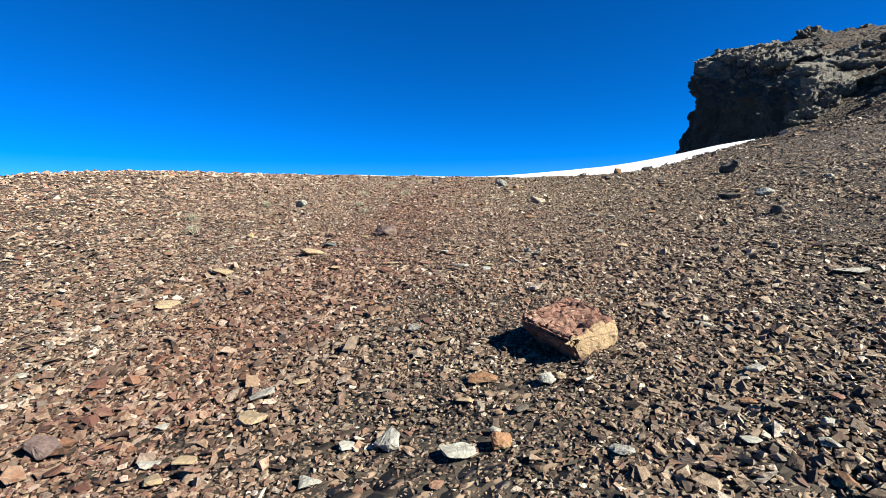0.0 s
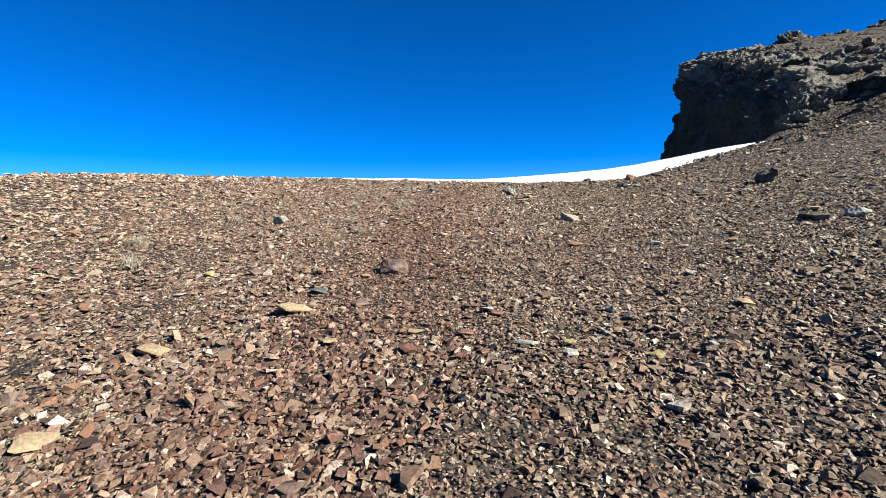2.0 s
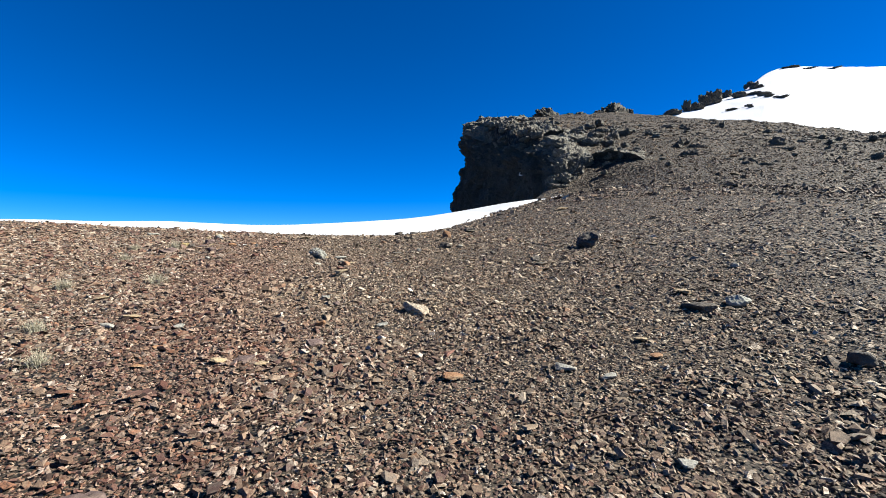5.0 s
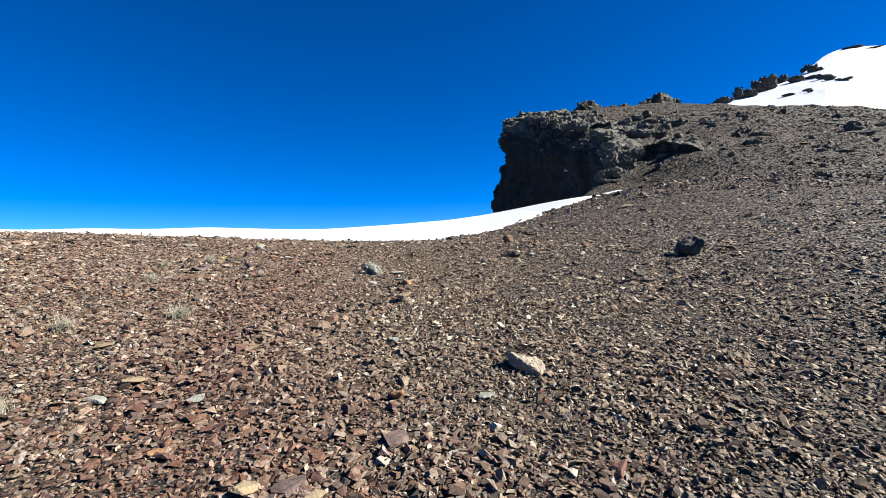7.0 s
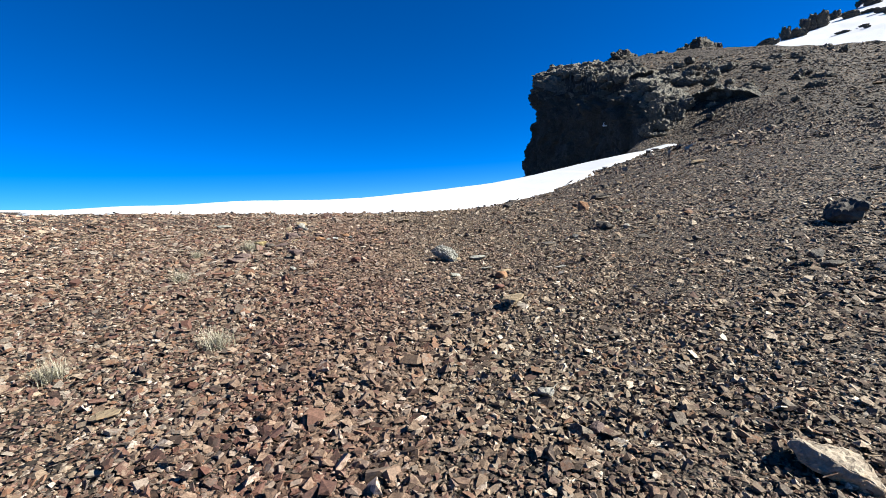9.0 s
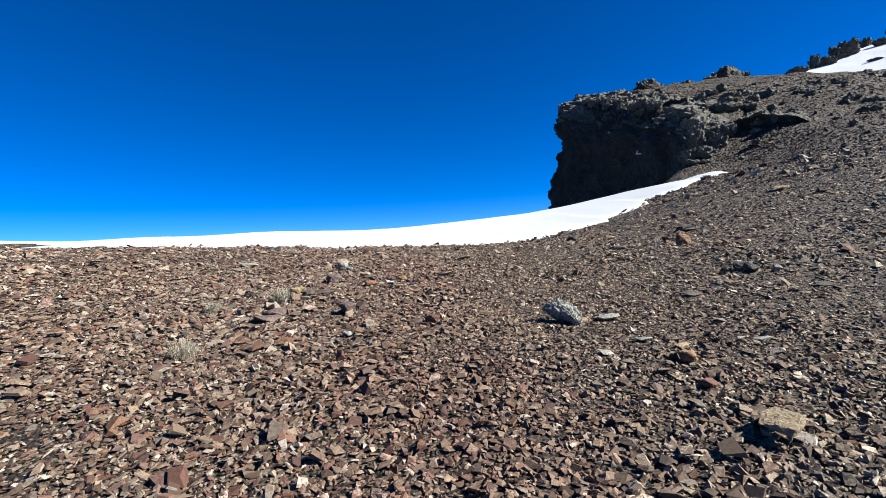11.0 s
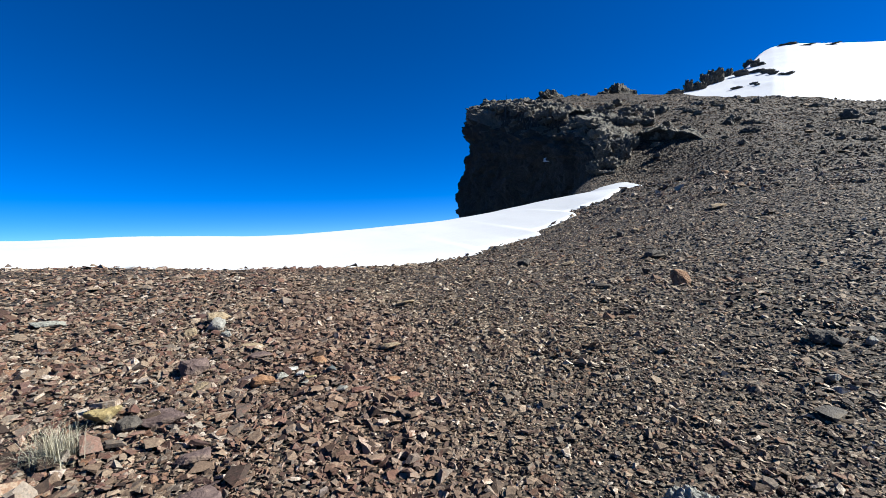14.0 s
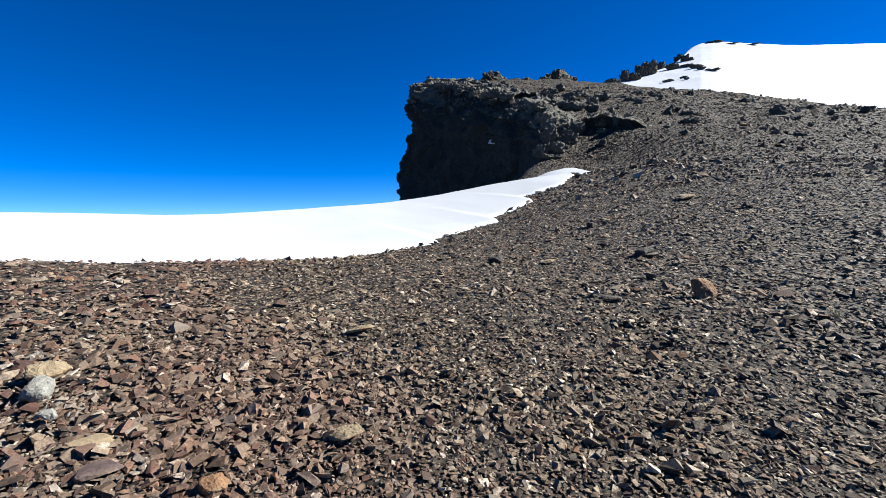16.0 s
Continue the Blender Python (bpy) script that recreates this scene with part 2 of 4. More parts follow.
def red_boulder_material():
    m, nt, b = mat_base("red_boulder", 0.85)
    vec = coords(nt)
    red = mix(nt, ramp(nt, noisy(nt, vec, 9, 5, .7), [(.35, (0, 0, 0)), (.65, (1, 1, 1))]), (.085, .040, .029), (.17, .09, .063))
    red = mix(nt, ramp(nt, noisy(nt, vec, 5, 4, .6), [(.55, (0, 0, 0)), (.7, (.6, .6, .6))]), red, (.20, .13, .095))
    scratch = nt.nodes.new("ShaderNodeMapping")            # pale scratches, all much the same way
    scratch.inputs["Rotation"].default_value = (0, 0, radians(32))
    scratch.inputs["Scale"].default_value = (9, 70, 30)
    nt.links.new(vec, scratch.inputs["Vector"])
    pale = ramp(nt, noisy(nt, scratch.outputs[0], 1.0, 4, .6), [(.57, (0, 0, 0)), (.68, (.8, .8, .8))])
    red = mix(nt, mix(nt, 1.0, pale, ramp(nt, noisy(nt, vec, 4, 2), [(.45, (0, 0, 0)), (.6, (1, 1, 1))]), 'MULTIPLY'), red, (.33, .24, .16))
    v = nd(nt, "ShaderNodeTexVoronoi", Scale=8.0)
    v.feature = 'DISTANCE_TO_EDGE'
    wob = nt.nodes.new("ShaderNodeMixRGB")
    wob.inputs[0].default_value = 0.07
    nz = nd(nt, "ShaderNodeTexNoise", Scale=14.0, Detail=4.0)
    nt.links.new(vec, nz.inputs["Vector"])
    nt.links.new(vec, wob.inputs[1])
    nt.links.new(nz.outputs["Color"], wob.inputs[2])
    nt.links.new(wob.outputs[0], v.inputs["Vector"])
    line = mix(nt, ramp(nt, noisy(nt, vec, 6, 2), [(.45, (0, 0, 0)), (.55, (1, 1, 1))]), (1, 1, 1), ramp(nt, v.outputs["Distance"], [(0, (.25, .23, .22)), (.05, (1, 1, 1))]))
    red = mix(nt, 1.0, red, line, 'MULTIPLY')
    tan = mix(nt, noisy(nt, vec, 12, 5, .7), (.15, .10, .053), (.25, .18, .108))
    dot = nt.nodes.new("ShaderNodeVectorMath")
    dot.operation = 'DOT_PRODUCT'
    dot.inputs[1].default_value = (.48, -.88, 0)
    nt.links.new(vec, dot.inputs[0])
    add = nt.nodes.new("ShaderNodeMath")
    add.operation = 'MULTIPLY_ADD'
    nt.links.new(noisy(nt, vec, 14, 4), add.inputs[0])
    add.inputs[1].default_value = .05
    nt.links.new(dot.outputs["Value"], add.inputs[2])
    rind = ramp(nt, add.outputs[0], [(.0, (0, 0, 0)), (.012, (1, 1, 1))])
    fine = noisy(nt, vec, 70, 4, .7)
    col = mix(nt, 1.0, mix(nt, rind, red, tan), ramp(nt, fine, [(.3, (.75, .75, .75)), (.7, (1.2, 1.2, 1.2))]), 'MULTIPLY')
    nt.links.new(col, b.inputs["Base Color"])
    bump(nt, b, mix(nt, .5, fine, line), 0.8, 0.015)
    return m


def snow_material(size=1.0, white=1.0):
    m, nt, b = mat_base("snow", 0.6)
    pos = place(nt)
    base = mix(nt, noisy(nt, pos, .35 / size, 5, .6), tuple(white * v for v in (.36, .37, .385)), tuple(white * v for v in (.42, .43, .445)))
    nt.links.new(base, b.inputs["Base Color"])
    h = mix(nt, .5, noisy(nt, pos, 1.4 / size, 5, .6), noisy(nt, pos, 12 / size, 4, .6))
    bump(nt, b, h, 0.25, 0.06 * size)
    return m


def straw_material():
    m, nt, b = mat_base("dry_grass", 0.8)
    pick = nt.nodes.new("ShaderNodeNewGeometry").outputs["Random Per Island"]
    nt.links.new(ramp(nt, pick, [(0, (.17, .155, .10)), (.5, (.25, .23, .165)), (1, (.33, .31, .24))]), b.inputs["Base Color"])
    return m


M_PLATE = chip_material(True)
M_CHIP, M_GROUND, M_CLIFF_SHADED, M_SNOW, M_STRAW = chip_material(), ground_material(), cliff_material(), snow_material(), straw_material()
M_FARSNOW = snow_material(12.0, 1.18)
# lighter, sunlit copy of the cliff rock; the darker one paints the shaded face
M_RIM_LIT = cliff_material("rim_rock_lit", (.022, .020, .0163), (.19, .175, .142))
M_FARROCK = cliff_material("far_rock", (.036, .033, .027), (.115, .104, .083))


# ---- land forms ----
def hash2(i, j, seed):
    h = np.sin(i * 127.1 + j * 311.7 + seed * 74.7) * 43758.5453
    return h - np.floor(h)


def value_noise(x, y, seed=0):
    i, j = np.floor(x), np.floor(y)
    u, v = x - i, y - j
    u, v = u * u * (3 - 2 * u), v * v * (3 - 2 * v)
    a, b = hash2(i, j, seed), hash2(i + 1, j, seed)
    c, d = hash2(i, j + 1, seed), hash2(i + 1, j + 1, seed)
    return (a + (b - a) * u) * (1 - v) + (c + (d - c) * u) * v - 0.5


def fbm(x, y, octaves=4, seed=0):
    s, amp = 0.0, 1.0
    for k in range(octaves):
        s = s + amp * value_noise(x * 2 ** k + 17 * k, y * 2 ** k - 9 * k, seed + k)
        amp *= 0.5
    return s


def smooth(e0, e1, v):
    t = np.clip((v - e0) / (e1 - e0), 0, 1)
    return t * t * (3 - 2 * t)


def softplus(v, w):
    return w * np.logaddexp(0, np.maximum(v / w, -60))


# broad swells of the slope: centre x, centre y, radius, height
SWELLS = [(37, 57, 5, 3.88),
          (-14, 20, 5, 0.57),
          (-18, 12, 9, 1.45),
          (-9, 30, 6, 0.68),
          (-6, 6, 7, -0.03),
          (2, 6, 5, -0.00),
          (9, 10, 7, 0.13),
          (-3, 14, 6, 0.33),
          (4, 16, 6, -0.11),
          (-12, 20, 9, -0.06),
          (0, 25, 5, 0.43),
          (9, 24, 8, 0.00),
          (20, 30, 9, 0.65),
          (2, 34, 6, -0.18),
          (12, 36, 8, -0.79),
          (30, 36, 10, 2.05),
          (30, 50, 9, 0.33),
          (14, 46, 9, 0.19),
          (-10, 44, 12, -0.28),
          (-36, 40, 18, 3.05),
          (28, 14, 14, 1.82)]
PLANE = (-0.448, 0.420, 1.022)


def near_slope(x, y):
    cx, cy = np.clip(x, -50, 42), np.clip(y, -12, 62)
    z = PLANE[0] + PLANE[1] * cx / 10 + PLANE[2] * cy / 10
    for a, b, s, k in SWELLS:
        z = z + k * np.exp(-((cx - a) ** 2 + (cy - b) ** 2) / (2 * s * s))
    crest = 45 + 0.3 * softplus(cx - 14, 2)
    z = z - 0.3 * softplus(y - crest - 1, 1.5)
    out = np.hypot(x - cx, np.minimum(y - cy, 0))
    return z - 0.08 * out + 0.04 * np.maximum(-12 - y, 0)


def cliff_x(y):
    return np.interp(y, (46, 62, 131), (40, 39.1, 59.6))


def hill(x, y):
    z = 7.57 + 0.126 * (x - 31.3) + 0.295 * (y - 35.7)
    z = z - 4.0 * np.exp(-((x - 34) ** 2 + (y - 54) ** 2) / (2 * 7.5 ** 2))
    north = np.interp(x, (0, 59, 98, 146, 300), (98, 130, 151, 169, 225))
    east = np.interp(y, (-200, 0, 51, 69, 82, 100, 121, 168), (60, 88, 105, 114, 120, 123, 126, 148))
    return z - 4.0 * softplus(y - north, 0.8) - 0.4 * softplus(x - east, 3.0)


def ground_z(x, y, fine=True):
    x, y = np.asarray(x, float), np.asarray(y, float)
    s = np.interp(y, (55, 66), (12, 2.0))
    xc = cliff_x(y)
    xc = xc + np.interp(y, (56, 64), (0, 2.6))
    w = smooth(xc - s, xc, x)
    z = near_slope(x, y) * (1 - w) + hill(x, y) * w
    z = np.maximum(z, -60 - 0.02 * np.hypot(x, y))
    d = np.hypot(x, y - 12)
    z = z + smooth(25, 70, d) * 1.6 * fbm(x / 9, y / 9, 4, 5) * w
    if fine:
        z = z + 0.05 * fbm(x / 1.3, y / 1.3, 3, 2) + 0.03 * fbm(x * 2.2, y * 2.2, 2, 8)
    return z


def snow_edge(x):
    e = np.interp(x, (-90, -40, -20, -8, -3.6, -3, 1.3, 2.9, 4.9, 7.6, 8.1, 8.9, 10.4, 11.8, 12.2, 13.3, 15.9, 16.4, 17.5, 20.1, 24, 28, 32.2, 33.6, 35.2, 36.0),
                  (36, 34, 31, 29.6, 30.3, 29.8, 29.7, 30.1, 30.8, 31.5, 33.0, 33.0, 33.8, 33.9, 35.2, 35.4, 36.3, 38.0, 38.1, 38.6, 41.6, 44.8, 47.6, 50.0, 53.6, 90))
    return e + 0.2 * fbm(x / 1.3, x * 0 + 3, 4, 3)


def mesh_of(name, verts, faces, mat=None, smooth_faces=False):
    me = bpy.data.meshes.new(name)
    me.from_pydata(verts, [], faces)
    if mat:
        me.materials.append(mat)
    if smooth_faces:
        me.polygons.foreach_set("use_smooth", [True] * len(me.polygons))
    return me


def grid_mesh(name, X, Y, Z, mat, smooth_faces=True, keep=None):
    n, m = X.shape
    me = bpy.data.meshes.new(name)
    idx = np.arange(n * m).reshape(n, m)
    quads = np.stack([idx[:-1, :-1], idx[:-1, 1:], idx[1:, 1:], idx[1:, :-1]], -1).reshape(-1, 4)
    if keep is not None:
        quads = quads[keep[:-1, :-1].reshape(-1)]
    me.vertices.add(n * m)
    me.vertices.foreach_set("co", np.stack([X, Y, Z], -1).astype(np.float32).reshape(-1))
    me.loops.add(quads.size)
    me.loops.foreach_set("vertex_index", quads.reshape(-1).astype(np.int32))
    me.polygons.add(len(quads))
    me.polygons.foreach_set("loop_start", np.arange(len(quads), dtype=np.int32) * 4)
    me.polygons.foreach_set("use_smooth", np.full(len(quads), smooth_faces))
    me.update(calc_edges=True)
    me.materials.append(mat)
    return me


def spread(lo, hi, step, far, growth):
    """Even steps from lo to hi, then growing ones out to far on both sides."""
    mid = list(np.arange(lo, hi + step / 2, step))
    right, left, s = [mid[-1]], [mid[0]], step
    while right[-1] < far:
        s = min(s * growth, 1.1 if right[-1] < 150 else 1e9)
        right.append(right[-1] + s)
        if right[-1] > 160:
            s *= 1.25
    s = step
    while left[-1] > -far:
        s *= growth * 1.02
        left.append(left[-1] - s)
    return np.array(left[:0:-1] + mid + right[1:])


gx, gy = spread(-7, 9, 0.32, 2600, 1.05), spread(0, 31, 0.32, 2600, 1.05)
GX, GY = np.meshgrid(gx, gy)
ground = new("ground", grid_mesh("ground", GX, GY, ground_z(GX, GY), M_GROUND))
tagged(ground, "brown scree slope of broken stone chips and grit", "ground", kind="structure")

# snowfield lying on the saddle
sx, sy = np.concatenate([np.arange(-95, -12, .6), np.arange(-12, 36.6, 0.2)]), np.concatenate([np.arange(0, 3, 0.15), np.arange(3, 14, .35), np.arange(14, 60, 1.2)])
SX, SV = np.meshgrid(sx, sy)
SE = snow_edge(SX)
SY = SE - 0.6 + SV
inside = SV - 0.6
SZ = ground_z(SX, SY, False) + np.where(inside > 0, 0.12 + 0.30 * smooth(35, 25, SX) * (1 - np.exp(-np.maximum(inside, 0) / 2.5)), 0.12 + 0.8 * np.minimum(inside, 0)) + 0.03 * fbm(SX / 1.7, SY / 1.7, 3, 4) - 0.08 * smooth(8, 1, SX) - 0.15 * smooth(-5, -11, SX) - 0.3 * smooth(-11, -17, SX) + 0.2 * smooth(37, 45, SY) * smooth(1, -8, SX) + 0.17 * smooth(35, 43, SY) * smooth(-10, -3, SX) * smooth(16, 7, SX)
SZ = SZ - .6 * smooth(52.2, 53.6, SY) * (SX > 29.5)          # the snow thins out at the foot of the cliff
snow = new("snowfield", grid_mesh("snowfield", SX, SY, SZ, M_SNOW, keep=(SE < 60) & ((SY < 53.5) | (SX < 29.5))))
tagged(snow, "bright white snowfield with a jagged melting edge", "snow", kind="structure")

# far snowy mountain, beyond the brow of the hill
RIDGE_AZ = (40, 44, 48, 50.1, 53.1, 55, 55.9, 56.4, 56.9, 57.8, 58.9, 60.8, 63.2, 66.2, 68.7, 72, 82, 100, 112)
RIDGE_EL = (11, 12.6, 13.9, 14.25, 14.9, 15.2, 15.7, 16.25, 16.65, 16.9, 16.95, 16.5, 15.9, 15.2, 14.75, 14.1, 12, 7, 4)


def mountain_z(a, r):
    """Height of the mountain at the bearing a (radians) and distance r from the top of the path."""
    deg = np.degrees(a)
    el = sum(np.interp(deg + k, RIDGE_AZ, RIDGE_EL) for k in (-.3, 0, .3)) / 3
    slab = sum(np.interp(np.maximum(deg + k, 58.9), RIDGE_AZ, RIDGE_EL) for k in (-1, 0, 1)) / 3
    x, y = r * np.sin(a), r * np.cos(a)
    z = 4 + 400 * np.tan(np.radians(slab)) - 0.40 * (400 - r) + (1.2 * fbm(x / 60, y / 60, 3, 11) + .3 * fbm(x / 9, y / 9, 3, 12)) * smooth(200, 260, r)
    over = z - (4 + r * np.tan(np.radians(el)))          # past the ridge the far side falls away
    return np.maximum(np.where(over > 0, z - over * 3.5, z), -20)


AZ, RR = np.meshgrid(np.radians(np.linspace(40, 112, 420)), np.concatenate([np.linspace(150, 230, 12), np.linspace(234, 410, 90), np.linspace(420, 520, 8)]))
FX, FY, FZ = RR * np.sin(AZ) - 0.4, RR * np.cos(AZ) + 17, mountain_z(AZ, RR)
peak = new("snow_mountain", grid_mesh("snow_mountain", FX, FY, FZ, M_FARSNOW))
tagged(peak, "distant snow-covered mountain shoulder under blue sky", "mountain", kind="structure")


# ---- rocks ----
def noise3(p, octaves=4, rough=0.55, ridged=False):
    s, amp = 0.0, 1.0
    for k in range(octaves):
        v = noise.noise(p * 2 ** k)
        s += amp * ((0.5 - abs(v)) if ridged else v)
        amp *= rough
    return s


def rock_bm(size, seed, points=16, rough=0.06, cuts=3, boxy=0.5, sharp=1.0):
    """An angular stone: the hull of random points in a box, split finer and roughened."""
    rng = random.Random(seed)
    bm = bmesh.new()
    for k in range(points):
        v = Vector((rng.uniform(-1, 1), rng.uniform(-1, 1), rng.uniform(-1, 1)))
        big = max(abs(v.x), abs(v.y), abs(v.z))
        v = (v / big) * boxy + v.normalized() * (1 - boxy)
        bm.verts.new((v.x * size[0] / 2, v.y * size[1] / 2, v.z * size[2] / 2))
    res = bmesh.ops.convex_hull(bm, input=bm.verts[:])
    for v in [v for v in bm.verts if not v.link_faces]:
        bm.verts.remove(v)
    small = min(size)
    bmesh.ops.bevel(bm, geom=bm.edges[:], offset=small * 0.05, segments=1, affect='EDGES')
    if cuts:
        for c in range(cuts):
            long = [e for e in bm.edges if e.calc_length() > small * 0.22]
            if long:
                bmesh.ops.subdivide_edges(bm, edges=long, cuts=1, use_grid_fill=False)
                bmesh.ops.triangulate(bm, faces=bm.faces[:])
        bm.normal_update()
        off = Vector((seed * 3.1, seed * 1.7, seed * .9))
        moves = [(v, v.normal * (small * rough * (noise3(v.co * (2.2 / small) + off, 4) + 0.8 * noise3(v.co * (5 / small) + off, 2, ridged=True)))) for v in bm.verts]
        for v, d in moves:
            v.co += d
    low = min(v.co.z for v in bm.verts)
    for v in bm.verts:
        v.co.z -= low
    return bm


def finish(bm, name, mat):
    bmesh.ops.recalc_face_normals(bm, faces=bm.faces[:])
    me = bpy.data.meshes.new(name)
    bm.to_mesh(me)
    bm.free()
    me.materials.append(mat)
    return me


def gz(x, y):
    return float(ground_z(np.array([x]), np.array([y]))[0])


def put_rock(name, x, y, size, seed, mat, label, sink=0.12, yaw=0, tilt=(0, 0), group="", points=16, rough=0.06, cuts=3, boxy=0.5):
    ob = new(name, finish(rock_bm(size, seed, points, rough, cuts, boxy), name, mat))
    ob.matrix_world = pose(x, y, gz(x, y) - sink * size[2], tilt[0], tilt[1], yaw)
    return tagged(ob, label, "rock", group)


# the cliff on the west side of the hill, with its shaded, overhanging face
def facets(p, size, seed=0.0):
    """Broken rock: every block has its own height and its own tilted face, about -1 to 1."""
    q = p / size + Vector((seed, seed * 1.7, -seed))
    near = noise.voronoi(q)
    c = near[1][0]
    g = noise.cell_vector(c * 91.7) * 2 - Vector((1, 1, 1))
    cleft = min(1.0, (near[0][1] - near[0][0]) * 5)
    return .75 * g.x + .9 * (q - c).dot(Vector((g.y, g.z, g.x))) - .45 * (1 - cleft)


def crags(p, tall=.5):
    """Blocks, knobs and clefts of broken rock at three sizes; tall: how far they stand upright."""
    w = p + 1.3 * noise.noise_vector(p * .35)
    s = Vector((w.x, w.y, w.z * tall))
    return .8 * facets(s, 4.6) + .62 * facets(s, 2.1, 3.1) + .34 * facets(w, .9, 7.7) + .12 * noise3(p * 1.6, 3)


def knobs(p, size):
    """Rounded lumps of that size, 0 to 1."""
    q = p / size
    return max(0.0, 1 - 1.7 * noise.voronoi(q + .25 * noise.noise_vector(q * 2))[0][0] ** 2)


PROFILE = ((0, 6.0), (.31, 5.1), (.45, 4.4), (.55, 3.4), (.645, 2.9), (.68, 1.5), (.74, 1.0), (.80, 2.0), (.89, 2.5), (.95, 1.1), (1, -.9))
BROKEN = ((0, 6.0), (.31, 5.1), (.45, 4.4), (.55, 3.4), (.64, 2.6), (.68, 3.4), (.72, 2.4), (.8, -1.4), (1, -12.5))    # nearer, the top is a lumpy slope


def cliff_face():
    nu, nv, share = 440, 180, .64
    U, V = np.linspace(0, 1, nu), np.linspace(0, 1, nv)
    line_y = np.interp(U, (0, .82, .9, 1), (57, 127, 131, 143))
    line_x = np.interp(U, (0, .82, .86, .9, 1), (38.2, 57.6, 58.9, 61, 80))
    top = hill(line_x + 4.0, line_y - 1.5) + 0.2 - 2.6 * smooth(.07, 0, U)
    base = np.interp(line_y, (50, 60, 80, 131), (8.6, 8.0, 5, 2))
    tx, ty = np.gradient(line_x), np.gradient(line_y)
    ox, oy = -ty / np.hypot(tx, ty), tx / np.hypot(tx, ty)
    high = (top - base)[:, None]
    Q, R = np.minimum(V / share, 1)[None, :], np.maximum((V - share) / (1 - share), 0)[None, :]
    far_end = smooth(.6, .8, U)[:, None]
    push = high / 37 * (np.interp(Q, *zip(*PROFILE)) * far_end + np.interp(Q, *zip(*BROKEN)) * (1 - far_end)) - R * 14 * (.15 + .85 * smooth(.02, .2, U)[:, None])
    X, Y = line_x[:, None] + ox[:, None] * push, line_y[:, None] + oy[:, None] * push
    Z = np.where(R > 0, hill(X, Y) + .5 * (1 - R) - 1.5 * R - 1.6 * smooth(.16, 0, U)[:, None], base[:, None] + Q * high)
    rim = smooth(0, .1, R[0])
    upper = smooth(.66, .78, Q[0]) * (1 - .55 * R[0])
    for i in range(nu):
        size = min(1.0, high[i, 0] / 15)
        for j in range(nv):
            p = Vector((X[i, j], Y[i, j], Z[i, j]))
            d = crags(p, .45 if R[0, j] == 0 else .9) * size
            swell = 1.8 * noise.noise(p * .12) * size * (1 - R[0, j])
            lump = (1.9 * knobs(p, 4.2) + 1.1 * knobs(p, 1.9) + .45 * knobs(p, .9) - 1.2) * upper[j] * size
            f = (d * (.9 + .05 * upper[j]) + swell) * (1 - .8 * rim[j]) + lump * (1 - .7 * rim[j])
            X[i, j] += ox[i] * f
            Y[i, j] += oy[i] * f
            Z[i, j] += d * (.4 * upper[j] * (1 - rim[j]) + .6 * rim[j]) * (1 - .5 * R[0, j]) + lump * (.35 + .5 * rim[j])
    me = grid_mesh("rock_cliff", X.T, Y.T, Z.T, M_CLIFF_SHADED, smooth_faces=False)
    me.materials.append(M_RIM_LIT)                 # the rubble-strewn top, in the lighter copy with sunlight in its colour
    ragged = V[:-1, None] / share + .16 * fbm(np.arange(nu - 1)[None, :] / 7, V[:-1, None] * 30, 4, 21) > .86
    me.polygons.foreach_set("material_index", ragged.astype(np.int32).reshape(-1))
    return me, np.stack([X, Y, Z], -1)


cliff_mesh, CLIFF = cliff_face()


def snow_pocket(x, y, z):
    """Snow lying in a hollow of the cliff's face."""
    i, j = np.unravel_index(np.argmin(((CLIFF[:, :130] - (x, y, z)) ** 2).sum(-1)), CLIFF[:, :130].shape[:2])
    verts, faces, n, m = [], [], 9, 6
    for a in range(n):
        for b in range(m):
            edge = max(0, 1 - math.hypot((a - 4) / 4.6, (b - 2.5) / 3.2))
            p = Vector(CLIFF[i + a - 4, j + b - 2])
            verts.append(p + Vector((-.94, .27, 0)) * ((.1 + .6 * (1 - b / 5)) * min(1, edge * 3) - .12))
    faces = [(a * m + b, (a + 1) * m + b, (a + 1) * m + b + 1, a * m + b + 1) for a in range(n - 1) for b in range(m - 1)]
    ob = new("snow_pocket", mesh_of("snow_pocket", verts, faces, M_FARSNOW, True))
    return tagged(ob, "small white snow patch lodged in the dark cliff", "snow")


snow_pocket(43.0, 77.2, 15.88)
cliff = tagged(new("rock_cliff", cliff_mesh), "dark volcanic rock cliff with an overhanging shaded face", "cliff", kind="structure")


def crag_bm(size, seed, level=4):
    """A craggy block of broken facets."""
    bm = bmesh.new()
    bmesh.ops.create_icosphere(bm, subdivisions=level, radius=.5)
    for v in bm.verts:
        n = v.co.normalized()
        big = max(abs(n.x), abs(n.y), abs(n.z))
        c = n * (.5 + .16 * (1 / big - 1))
        d = 1 + .22 * facets(n, .75, seed * .37) + .13 * facets(n, .3, seed * .71) + .06 * facets(n, .13, seed)
        v.co = Vector((c.x * size[0], c.y * size[1], (c.z + .5) * size[2])) * max(d, .5)
    return bm


def outcrop(x, y, z, size, seed, yaw, label):
    ob = new("rock_outcrop", finish(crag_bm(size, seed), "rock_outcrop", M_FARROCK))
    ob.matrix_world = pose(x, y, z, 0, 0, yaw)
    return tagged(ob, label, "rock", "outcrops on the skyline")


